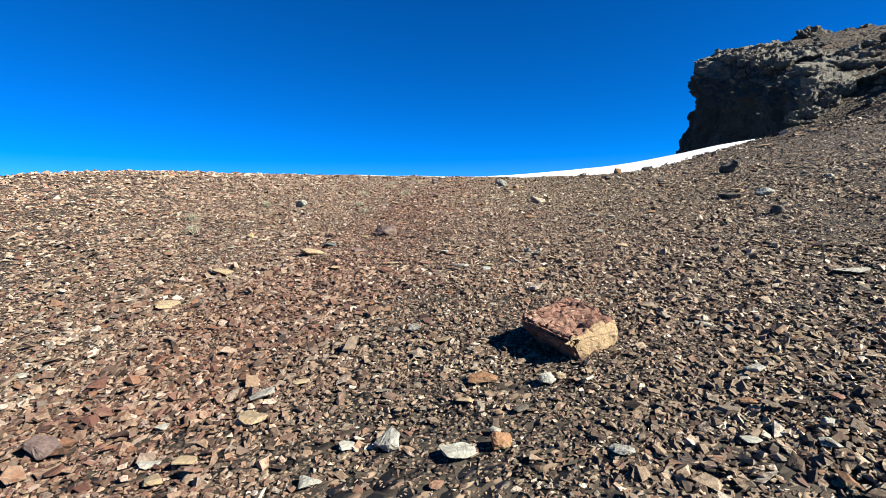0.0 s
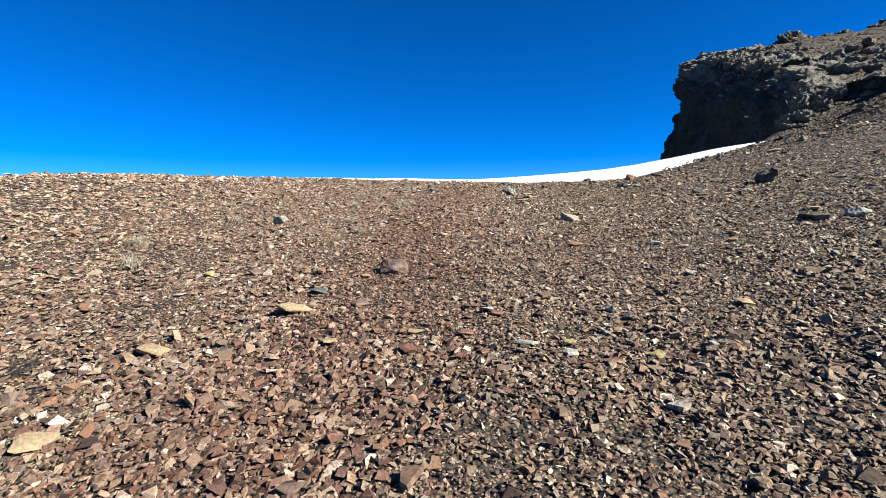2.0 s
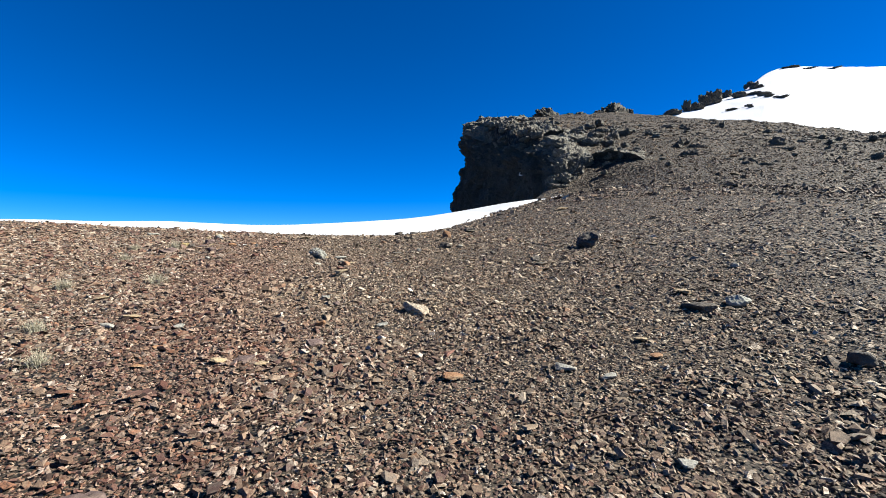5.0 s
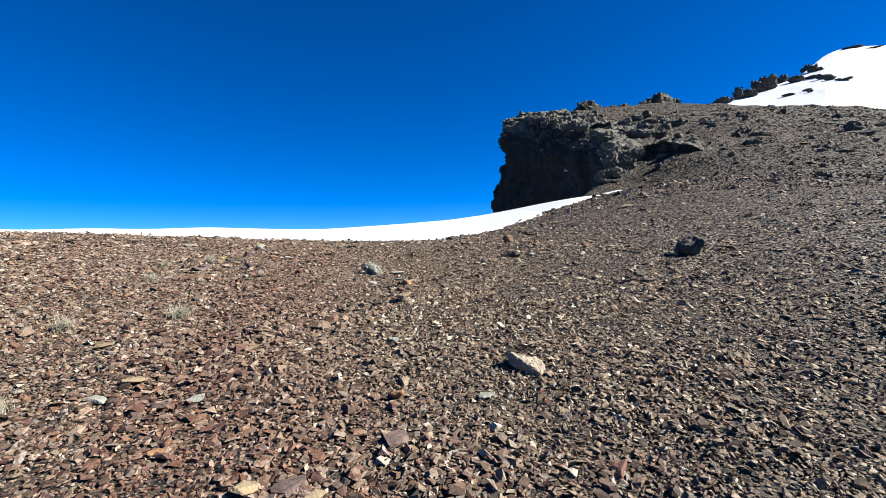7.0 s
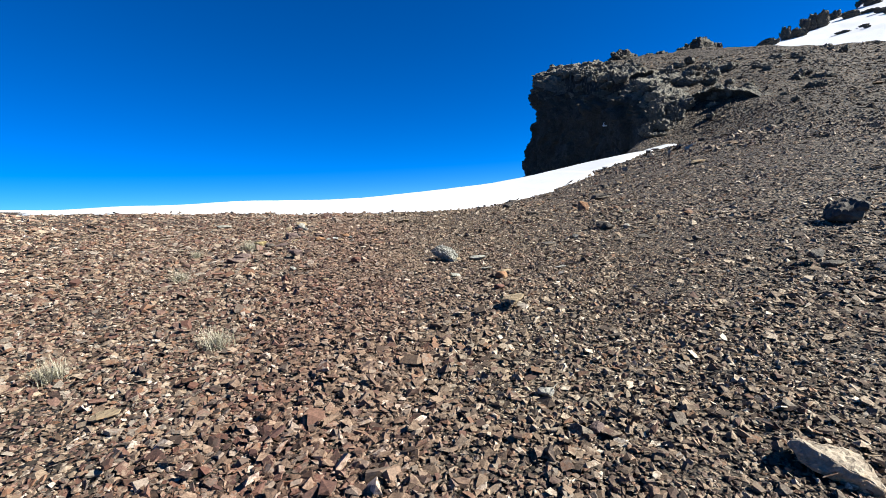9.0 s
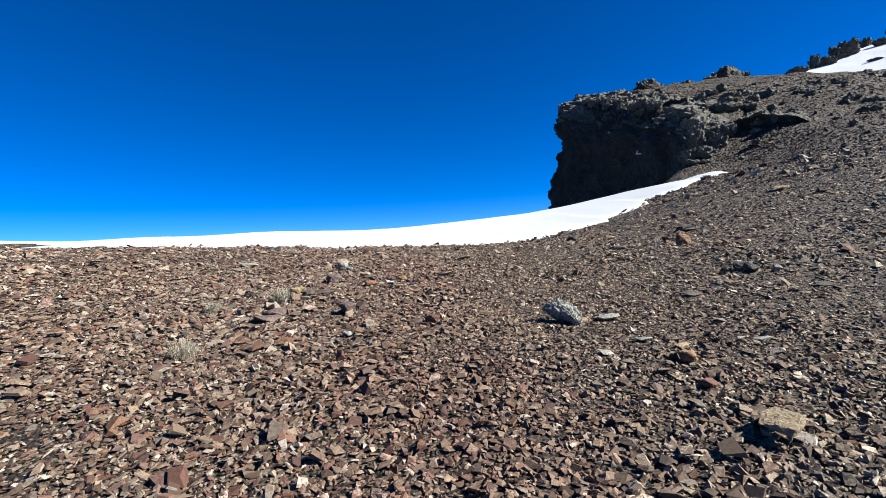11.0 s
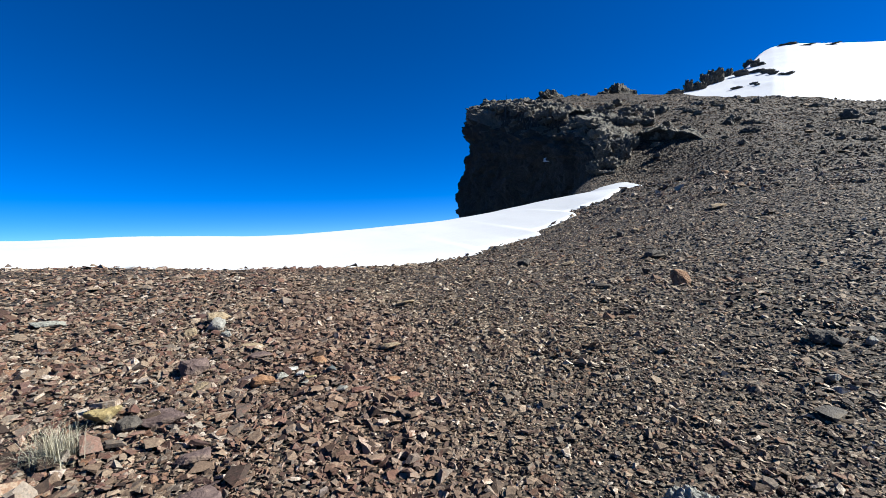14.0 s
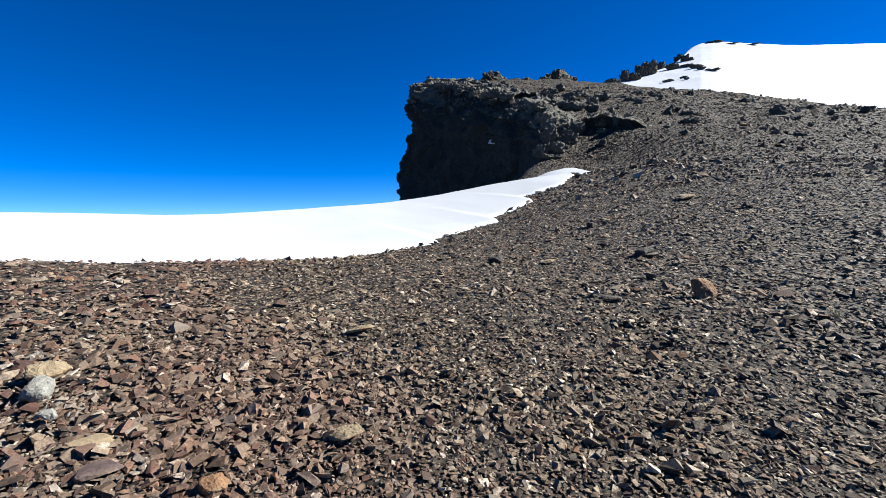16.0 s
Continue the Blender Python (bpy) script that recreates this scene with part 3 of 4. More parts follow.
# outcrops along the hill's skyline and at the edge of the far snow
for x, y, size, seed, yaw, up in ((97, 149, (9, 6, 6), 21, 20, -2.6), (102, 151.5, (5, 4, 4), 22, 50, -1.8), (117, 157, (5, 4, 3), 23, 0, -1), (110, 154.5, (3.5, 3, 2.4), 24, 0, -.8),
                                  (142, 166, (10, 6, 7), 25, 20, -3.4), (150, 169, (7, 6, 6.5), 26, 70, -3.2), (156, 171, (5, 4, 4), 27, 10, -1.8), (131, 162, (4, 3, 2.5), 28, 0, -.8)):
    outcrop(x, y, gz(x, y) + up * .6, (size[0] * 1.1, size[1], size[2] * .75), seed, yaw, "jagged dark rock outcrop on the hill's skyline")


def far_rock(bearing, rise, size, seed, label):
    """A rock of that width, depth and height standing in the far snow, seen at that bearing and angle of elevation."""
    a = radians(bearing)
    rs = np.linspace(200, 401, 600)
    z = mountain_z(np.full(600, a), rs)
    k = int(np.argmin(np.abs(np.degrees(np.arctan2(z - 4, rs)) - rise)))
    r, s = rs[k], rs[k] / 400
    ob = new("rock_outcrop", finish(crag_bm((size[0] * 1.15 * s, size[1] * s, size[2] * .8 * s), seed), "rock_outcrop", M_FARROCK))
    ob.matrix_world = pose(r * math.sin(a) - 0.4, r * math.cos(a) + 17, float(z[k]) - size[2] * .12 * s, 0, 0, -bearing + (seed * 37) % 50 - 25)
    return tagged(ob, label, "rock", "outcrops in the far snow")


JAG, FLAT = "jagged dark rock pinnacle rising from far snow", "low dark rock band showing through far snow"
for bearing, rise, size, seed, label in ((49.2, 14.1, (11, 7, 6), 41, JAG), (50.6, 14.3, (6, 5, 11), 42, JAG), (51.2, 14.3, (5, 5, 8), 40, JAG), (51.8, 14.3, (6, 5, 6), 43, JAG), (52.3, 14.6, (8, 7, 10), 39, JAG),
                                         (53.0, 14.7, (10, 8, 14), 44, JAG), (53.8, 14.6, (9, 7, 11), 45, JAG), (54.5, 14.6, (6, 5, 7), 46, JAG), (55.3, 14.9, (8, 5, 5), 47, JAG), (56.0, 15.3, (7, 5, 8), 48, JAG), (56.4, 15.5, (5, 4, 6), 38, JAG),
                                         (56.9, 15.5, (4.6, 3, 3), 49, FLAT), (56.5, 14.95, (8.5, 3, 2.6), 50, FLAT), (57.4, 14.7, (7, 3, 3.4), 51, FLAT), (57.9, 14.5, (5, 3, 2.2), 52, FLAT), (59.0, 14.2, (7.5, 3, 2.2), 53, FLAT), (58.5, 14.35, (3, 2, 1.4), 54, FLAT),
                                         (54.9, 13.75, (6.7, 3, 2), 55, FLAT), (56.3, 13.9, (4, 2, 2), 56, FLAT), (56.6, 13.75, (3, 2, 1.4), 57, FLAT), (59.0, 16.8, (10, 4, 1.3), 58, FLAT), (60.4, 16.4, (9, 3, .9), 59, FLAT), (62.2, 16.0, (10, 3, .8), 60, FLAT)):
    far_rock(bearing, rise, size, seed, label)

# rock bands on the flank of the hill
for x, y, size, seed, yaw, up, label in ((42.6, 60.5, (3.4, 3, 1.8), 62, -40, -.7, "broken dark rock beside the cliff"),
                                         (38.7, 58.0, (2.4, 1.8, 1.5), 71, 20, -.5, "broken dark rock at the foot of the cliff"), (40.2, 58.6, (2.8, 2.0, 1.7), 72, 70, -.5, "broken dark rock at the foot of the cliff"), (37.6, 59.6, (2.6, 2.2, 1.8), 73, 10, -.6, "broken dark rock at the foot of the cliff"),
                                         (41.6, 60.0, (2.2, 1.6, 1.3), 74, -30, -.4, "broken dark rock at the foot of the cliff"), (39.3, 60.4, (2.6, 2.0, 2.0), 75, 50, -.5, "broken dark rock at the foot of the cliff"), (36.6, 57.2, (2.6, .9, .5), 76, -20, -.1, "pale flat slab beside the tip of the snow"),
                                         (54.5, 53.0, (2.0, 1.4, .8), 64, -40, -.3, "low dark rock on the hillside"), (60.5, 57.0, (2.4, 1.5, .8), 65, -50, -.4, "low dark rock on the hillside"), (64.0, 47.0, (2.4, 1.4, .6), 66, -60, -.4, "low dark rock on the hillside"), (79.0, 52.0, (2.6, 1.6, .7), 67, -60, -.5, "low dark rock on the hillside"), (50.0, 40.0, (1.6, 1.1, .5), 68, -60, -.3, "low dark rock on the hillside")):
    ob = new("hillside_rock", finish(crag_bm(size, seed), "hillside_rock", M_RIM_LIT))
    ob.matrix_world = pose(x, y, gz(x, y) + up, 0, 0, yaw)
    tagged(ob, label, "rock", "rocks on the hillside")


def rock_ledge(line, rise, back, seed, label):
    """A low scarp along the line, hollowed beneath its lip, whose rubbly top runs back into the hill."""
    nu, nv, share = 130, 70, .4
    s, V = np.linspace(0, 1, nu), np.linspace(0, 1, nv)
    at = np.linspace(0, 1, len(line))
    lx, ly = np.interp(s, at, [p[0] for p in line]), np.interp(s, at, [p[1] for p in line])
    tx, ty = np.gradient(lx), np.gradient(ly)
    ox, oy = (ty / np.hypot(tx, ty))[:, None], (-tx / np.hypot(tx, ty))[:, None]
    arch = (np.sin(np.pi * np.clip(s, .004, .996)) ** .5 * (1 + .5 * fbm(s * 6, s * 0 + seed, 3, 9)))[:, None]
    foot = ground_z(lx, ly)[:, None] - .5
    Q, R = np.minimum(V / share, 1)[None, :], np.maximum((V - share) / (1 - share), 0)[None, :]
    push = -.9 * np.sin(np.pi * Q) ** .7 * arch - R * back
    X, Y = lx[:, None] + ox * push, ly[:, None] + oy * push
    lip = foot + .4 + rise * arch
    G = ground_z(X, Y)
    Z = np.where(R > 0, np.maximum(lip * (1 - R) + G * R, G - .25) - .5 * R ** 3, foot + Q * (lip - foot))
    rim = smooth(0, .1, R[0])
    for i in range(nu):
        for j in range(nv):
            p = Vector((X[i, j], Y[i, j], Z[i, j]))
            d = (.35 * facets(p, 1.3, seed) + .2 * facets(p, .55, seed + 2) + .9 * knobs(p, 1.5) + .4 * knobs(p, .6) - .45) * (.35 + .65 * arch[i, 0]) * (1 - .7 * R[0, j])
            X[i, j] += ox[i, 0] * d * (1 - rim[j]) * .7
            Y[i, j] += oy[i, 0] * d * (1 - rim[j]) * .7
            Z[i, j] += d * (.15 + .85 * rim[j])
    me = grid_mesh("rock_ledge", X, Y, Z, M_CLIFF_SHADED, smooth_faces=False)
    me.materials.append(M_RIM_LIT)
    # lit copy on the ledge's top, shaded copy in the hollow below
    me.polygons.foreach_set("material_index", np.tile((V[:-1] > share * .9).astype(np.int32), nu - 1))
    return tagged(new("rock_ledge", me), label, "rock ledge", "ledges on the hill's flank")


rock_ledge(((43.2, 61.4), (44.8, 60.6), (45.6, 58.6), (45.9, 56.0), (46.9, 53.2)), 1.5, 8.0, 1.0, "undercut dark rock ledge with a rubble top above scree")
rock_ledge(((50.0, 80.2), (50.6, 78.6), (51.6, 77.4), (52.6, 77.0)), 1.3, 5.0, 6.0, "small dark hollow under a ledge high on the hill")


def craggy_top():
    """Broken rocks along the rim of the cliff and in bands across the hill."""
    rng = random.Random(11)
    shapes = [finish(crag_bm((1, rng.uniform(.6, .9), rng.uniform(.4, .7)), 100 + k, 3), "hillside_rock", M_RIM_LIT) for k in range(10)]
    for k in range(340):
        if k >= 260:                                   # blocks along the very rim
            y = 60 + 70 * rng.random()
            x = float(cliff_x(y)) + rng.uniform(.2, 4.5)
            s = rng.uniform(1.0, 2.6)
        elif k < 150:
            y = 58 + 72 * rng.random()
            x = float(cliff_x(y)) + 3 + abs(rng.gauss(0, 9)) + 1.5 * rng.random()
            s = rng.uniform(1.0, 3.0) * (.6 + .5 * (y - 58) / 72)
        else:
            x, y = rng.uniform(38, 112), rng.uniform(26, 100)
            s = rng.uniform(.5, 1.3) * (1.4 if (.31 * x + y) % 17 < 5 else .8)
        if x > np.interp(y, (51, 82, 121, 168), (103, 118, 124, 146)) or y > np.interp(x, (59, 98, 146), (127, 148, 166)) or (x < cliff_x(y) + 2 and k < 260):
            continue
        ob = new("hillside_rock", shapes[k % 10])
        ob.matrix_world = pose(x, y, gz(x, y) - .12 * s, rng.uniform(-12, 12), rng.uniform(-12, 12), rng.uniform(0, 360)) @ Matrix.Diagonal((s * 1.25, s, s, 1))
        tagged(ob, "dark broken volcanic rock on the hillside", "rock", "rocks on the hillside")


craggy_top()


# ---- loose scree ----
def chips_mesh(name, x, y, half, flat, tilt, rng, mat, k=5, lift=0.25, stack=0.0, shard=0):
    """Many broken plates of k sides in one mesh, lying on the ground at x, y."""
    n = len(x)
    eps = 0.15
    zx = (ground_z(x + eps, y) - ground_z(x - eps, y)) / (2 * eps)
    zy = (ground_z(x, y + eps) - ground_z(x, y - eps)) / (2 * eps)
    z = ground_z(x, y)
    ang = (np.arange(k)[None, :] + rng.uniform(-.36, .36, (n, k))) * (2 * np.pi / k)
    rad = half[:, None] * rng.uniform(.55, 1.25, (n, k))
    narrow = rng.uniform(.4, .95, (n, 1))
    px, py = rad * np.cos(ang), rad * np.sin(ang) * narrow
    thick = half * flat * rng.uniform(.5, 1.5, n)
    shrink = rng.uniform(.7, 1.0, (n, 1))
    sx, sy = rng.uniform(-.18, .18, (n, 1)) * half[:, None], rng.uniform(-.18, .18, (n, 1)) * half[:, None]
    wedge = rng.uniform(-.45, .45, (n, 1))
    bx, by, bz = px, py, np.repeat(-thick[:, None], k, 1)
    if shard:                                 # a splinter: four corners and a crest, or a crooked ridge of two
        bx, by = px * .71 - py * .71 / narrow, (px * .71 / np.maximum(narrow, .1) + py * .71 / narrow) * narrow
        tx = half[:, None] * rng.uniform(.2, .75, (n, shard)) * (np.array([[1, -1]]) if shard == 2 else rng.choice((-1, 1), (n, 1)))
        ty = half[:, None] * narrow * (rng.uniform(-.75, .75, (n, 1)) + rng.uniform(-.2, .2, (n, shard)))
        tz = thick[:, None] * rng.uniform(.5, 1.9, (n, shard))
    else:
        tx, ty = px * shrink + sx, py * shrink + sy
        tz = thick[:, None] * (1 + wedge * tx / half[:, None] * 2.0)
    L = np.stack([np.concatenate([bx, tx], 1), np.concatenate([by, ty], 1), np.concatenate([bz, tz], 1)], -1)
    yaw = rng.uniform(0, 2 * np.pi, n)
    along = smooth(0.5, 4.0, x) * (rng.uniform(0, 1, n) < .85)      # on the steeper flank the long sides lie down the slope
    yaw = np.where(along > rng.uniform(0, 1, n), 1.45 + rng.normal(0, .6, n), yaw)
    c, s = np.cos(yaw)[:, None], np.sin(yaw)[:, None]
    X, Y, Z = L[..., 0] * c - L[..., 1] * s, L[..., 0] * s + L[..., 1] * c, L[..., 2]
    lx, ly = (np.clip(rng.normal(0, 1, n) * tilt, -.7, .7) for axis in range(2))
    for a, swap in ((lx[:, None], False), (ly[:, None], True)):
        ca, sa = np.cos(a), np.sin(a)
        if swap:
            X, Z = X * ca + Z * sa, -X * sa + Z * ca
        else:
            Y, Z = Y * ca - Z * sa, Y * sa + Z * ca
    Z = Z + X * zx[:, None] + Y * zy[:, None]
    X, Y = X + x[:, None], Y + y[:, None]
    Z = Z + (z + thick * lift + half * np.abs(np.sin(np.hypot(lx, ly))) * .3 + half * stack * rng.uniform(0, 1, n) ** 2)[:, None]
    co = np.stack([X, Y, Z], -1).reshape(-1, 3)
    if shard == 1:
        one, sizes = np.array([0, 1, 4, 1, 2, 4, 2, 3, 4, 3, 0, 4]), (3, 3, 3, 3)
    elif shard == 2:
        one, sizes = np.array([0, 1, 5, 4, 1, 2, 5, 2, 3, 4, 5, 3, 0, 4]), (4, 3, 4, 3)
    else:
        one = np.array([[i, (i + 1) % k, k + (i + 1) % k, k + i] for i in range(k)]).reshape(-1)
        one, sizes = np.concatenate([one, np.arange(k, 2 * k)]), (4,) * k + (k,)
    loops = (np.arange(n)[:, None] * L.shape[1] + one[None, :]).reshape(-1)
    starts = (np.arange(n)[:, None] * len(one) + np.concatenate([[0], np.cumsum(sizes)[:-1]])[None, :]).reshape(-1)
    me = bpy.data.meshes.new(name)
    me.vertices.add(len(co))
    me.vertices.foreach_set("co", co.astype(np.float32).reshape(-1))
    me.loops.add(len(loops))
    me.loops.foreach_set("vertex_index", loops.astype(np.int32))
    me.polygons.add(len(starts))
    me.polygons.foreach_set("loop_start", starts.astype(np.int32))
    me.polygons.foreach_set("use_smooth", np.zeros(len(starts), bool))
    me.update(calc_edges=True)
    me.materials.append(mat)
    return me


def on_bare_ground(x, y):
    east = np.interp(y, (-200, 0, 51, 69, 82, 100, 121, 168), (60, 88, 105, 114, 120, 123, 126, 148))
    on_hill = x > cliff_x(y) + 2
    return ((y < snow_edge(x) - 0.1) | on_hill) & (x < east + 4)


def walk_line(x, y):
    """How far a place lies from the line walked up the slope."""
    t = np.clip((y - 2.4) / 16.6, 0, 1)
    return np.hypot(x - (0.1 - 0.9 * t), y - (2.4 + 16.6 * t))


def scatter():
    rng = np.random.default_rng(7)
    for lo, hi, n, ylo, yhi, xlo, xhi in ((0, 3.4, 640000, 1.0, 23, -5, 5), (3.4, 24, 3600000, 1.0, 47, -30, 30)):
        x, y = rng.uniform(xlo, xhi, n), rng.uniform(ylo, yhi, n)
        dense = n / ((xhi - xlo) * (yhi - ylo))
        d = walk_line(x, y)
        keep = (d >= lo) & (d < hi) & (np.abs(x) < y + 9)
        d = np.maximum(d, 2.8)
        right = smooth(.0, 2.5, x)
        coarse = (1 + .15 * smooth(9, 16, y)) * (1 + .25 * smooth(11, 19, y) * smooth(1.5, -1.5, x)) * (1 - .1 * right)
        keep &= (rng.uniform(0, 1, n) < (1850 if lo == 0 else 2100) / dense * (2.8 / d) ** 2.15 / coarse ** 1.7) & on_bare_ground(x, y)
        x, y, d, coarse, right = x[keep], y[keep], d[keep], coarse[keep], right[keep]
        patch = 0.72 + 0.6 * (fbm(x / 1.1, y / 1.1, 3, 31) + .5)
        half = (.0190 if lo == 0 else .0180) * (d / 2.8) ** .56 * np.exp(np.clip(rng.normal(0, .42, len(x)), -.9, 1.2)) * coarse * patch
        half *= 1 - .42 * np.exp(-((x - .35) / .95) ** 2 - ((y - 2.2) / .9) ** 2)          # finer grit about the start
        ob = new("scree_chips", chips_mesh("scree_chips", x, y, half, .17, (.24 + .07 * right) * (2.8 / d) ** .25, rng, M_CHIP, 4, stack=.6, shard=2 if lo == 0 else 1))
        tagged(ob, "loose angular brown, grey and reddish stone chips", "scree", kind="stuff")
    n = 36000
    x, y = rng.uniform(-5, 4.6, n), rng.uniform(1.2, 24, n)
    keep = on_bare_ground(x, y) & (rng.uniform(0, 1, n) < .3 + .5 * smooth(11, 19, y) * smooth(2, -1, x))
    x, y = x[keep], y[keep]
    half = .026 * np.exp(np.clip(rng.normal(0, .42, len(x)), -1, 1.1)) * (1 + .3 * smooth(11, 19, y) * smooth(1.5, -1.5, x))
    ob = new("scree_plates", chips_mesh("scree_plates", x, y, half, .12, np.full(len(x), .26), rng, M_CHIP, 5, stack=.8))
    tagged(ob, "flat broken brown and reddish stone plates", "scree", kind="stuff")
    n = 90000                                     # stones further out, over the saddle and the hillside
    r, a = 21 * (135 / 21) ** rng.uniform(0, 1, n), np.radians(rng.uniform(-52, 84, n))
    x, y = -.5 + r * np.sin(a), 13 + r * np.cos(a)
    keep = on_bare_ground(x, y) & (walk_line(x, y) > 22)
    x, y, r = x[keep], y[keep], r[keep]
    half = .056 * (r / 22) ** .62 * np.exp(np.clip(rng.normal(0, .5, len(x)), -1, 1.5))
    ob = new("scree_hill", chips_mesh("scree_hill", x, y, half, .3, np.full(len(x), .36), rng, M_CHIP, 4, stack=.3, shard=1))
    tagged(ob, "dark brown broken stones on the hillside", "scree", kind="stuff")


scatter()


def single_plates():
    """The flat stones nearest to the line walked, one by one, as pieces of the ground."""
    rng = random.Random(5)
    shapes = []
    for k in range(12):
        n = rng.choice((5, 6, 7))
        bm = bmesh.new()
        rings = []
        narrow = rng.uniform(.45, .9)
        spokes = [((i + rng.uniform(-.3, .3)) * 2 * math.pi / n, rng.uniform(.65, 1.1)) for i in range(n)]
        for z, s in ((-.12, .96), (.06, 1.0), (.12, .86)):
            rings.append([bm.verts.new((r * s * math.cos(a), r * s * math.sin(a) * narrow, z + (.05 * math.cos(a + k) if z > .1 else 0))) for a, r in spokes])
        for lo, hi in zip(rings, rings[1:]):
            for i in range(n):
                bm.faces.new((lo[i], lo[(i + 1) % n], hi[(i + 1) % n], hi[i]))
        bm.faces.new(rings[-1])
        shapes.append(finish(bm, "stone_plate", M_PLATE))
    for k in range(300):
        t = rng.random()
        x, y = 0.1 - 0.9 * t + rng.uniform(-1.7, 1.7), 2.6 + 17.4 * t
        half = rng.uniform(.026, .055) * (1.25 if y > 14 and x < 0 else 1)
        ob = new("stone_plate", shapes[k % 12])
        ob.parent = ground
        ob.matrix_world = pose(x, y, gz(x, y) + half * .28, rng.gauss(7, 13), rng.gauss(0, 13), rng.uniform(0, 360)) @ Matrix.Diagonal((half, half, half, 1))


single_plates()

# ---- named stones ----
M_RED = stone_material("red_stone", (0.119, 0.052, 0.037), (0.210, 0.103, 0.076), (0.252, 0.166, 0.106), 8)
M_GREYSTONE = stone_material("grey_stone", (.16, .15, .13), (.36, .345, .30), (.26, .245, .205), 14)
M_DARK = stone_material("dark_stone", (0.049, 0.041, 0.036), (0.119, 0.100, 0.083), (0.154, 0.117, 0.079), 5)
M_TAN = stone_material("tan_stone", (0.238, 0.172, 0.106), (0.336, 0.255, 0.165), (0.294, 0.172, 0.079), 6)
M_PALE = stone_material("pale_stone", (.20, .185, .16), (.37, .345, .305), (.19, .165, .13), 7)
M_RUST = stone_material("rust_stone", (0.189, 0.090, 0.046), (0.308, 0.172, 0.092), (0.280, 0.207, 0.132), 8)
M_MAUVE = stone_material("mauve_stone", (0.084, 0.055, 0.050), (0.161, 0.110, 0.099), (0.196, 0.138, 0.099), 8)
M_SLATE = stone_material("slate_stone", (0.042, 0.047, 0.050), (0.098, 0.107, 0.109), (0.140, 0.138, 0.132), 9)
M_YELLOW = stone_material("yellow_stone", (0.238, 0.172, 0.073), (0.350, 0.269, 0.132), (0.280, 0.235, 0.158), 9)
M_WHITE = stone_material("white_stone", (.34, .325, .30), (.52, .505, .475), (.28, .265, .24), 9)
M_LICHEN = stone_material("lichen_stone", (.25, .19, .14), (.42, .35, .27), (.38, .21, .09), 9)
M_REDBOULDER = red_boulder_material()


def red_boulder():
    """A blocky boulder, higher at the back, with a flat broken side."""
    bm = bmesh.new()
    foot = ((0, 0), (.42, .23), (.25, .70), (-.22, .44))
    under = ((.12, .10), (.39, .24), (.24, .64), (.02, .44))
    rise = (.15, .23, .30, .22)
    for (x, y), (ux, uy), h in zip(foot, under, rise):
        cx, cy = .11, .34
        bm.verts.new((ux, uy, -.06))
        bm.verts.new((cx + (x - cx) * .95, cy + (y - cy) * .95, h))
        bm.verts.new((cx + (x - cx) * 1.03, cy + (y - cy) * 1.03, h * (.55 if x > .1 else .86)))
    bmesh.ops.convex_hull(bm, input=bm.verts[:])
    bmesh.ops.bevel(bm, geom=bm.edges[:], offset=.014, segments=2, affect='EDGES')
    for c in range(5):
        long = [e for e in bm.edges if e.calc_length() > .018]
        if long:
            bmesh.ops.subdivide_edges(bm, edges=long, cuts=1)
            bmesh.ops.triangulate(bm, faces=bm.faces[:])
    bm.normal_update()
    moves = []
    for v in bm.verts:
        top = smooth(.3, .8, v.normal.z)
        d = .006 * noise3(v.co * 14, 3) + (.006 + .016 * top) * facets(v.co, .15, 2.3) + (.003 + .009 * top) * facets(v.co, .06, 5.1)
        moves.append((v, v.normal * d))
    for v, m in moves:
        v.co += m
    ob = new("red_boulder", finish(bm, "red_boulder", M_REDBOULDER))
    ob.matrix_world = pose(.82, 3.12, gz(.95, 3.5) - .035, 0, 0, 10) @ Matrix.Diagonal((1, 1, 1.03, 1))
    return tagged(ob, "large cracked red-brown boulder with a tan broken side", "boulder")


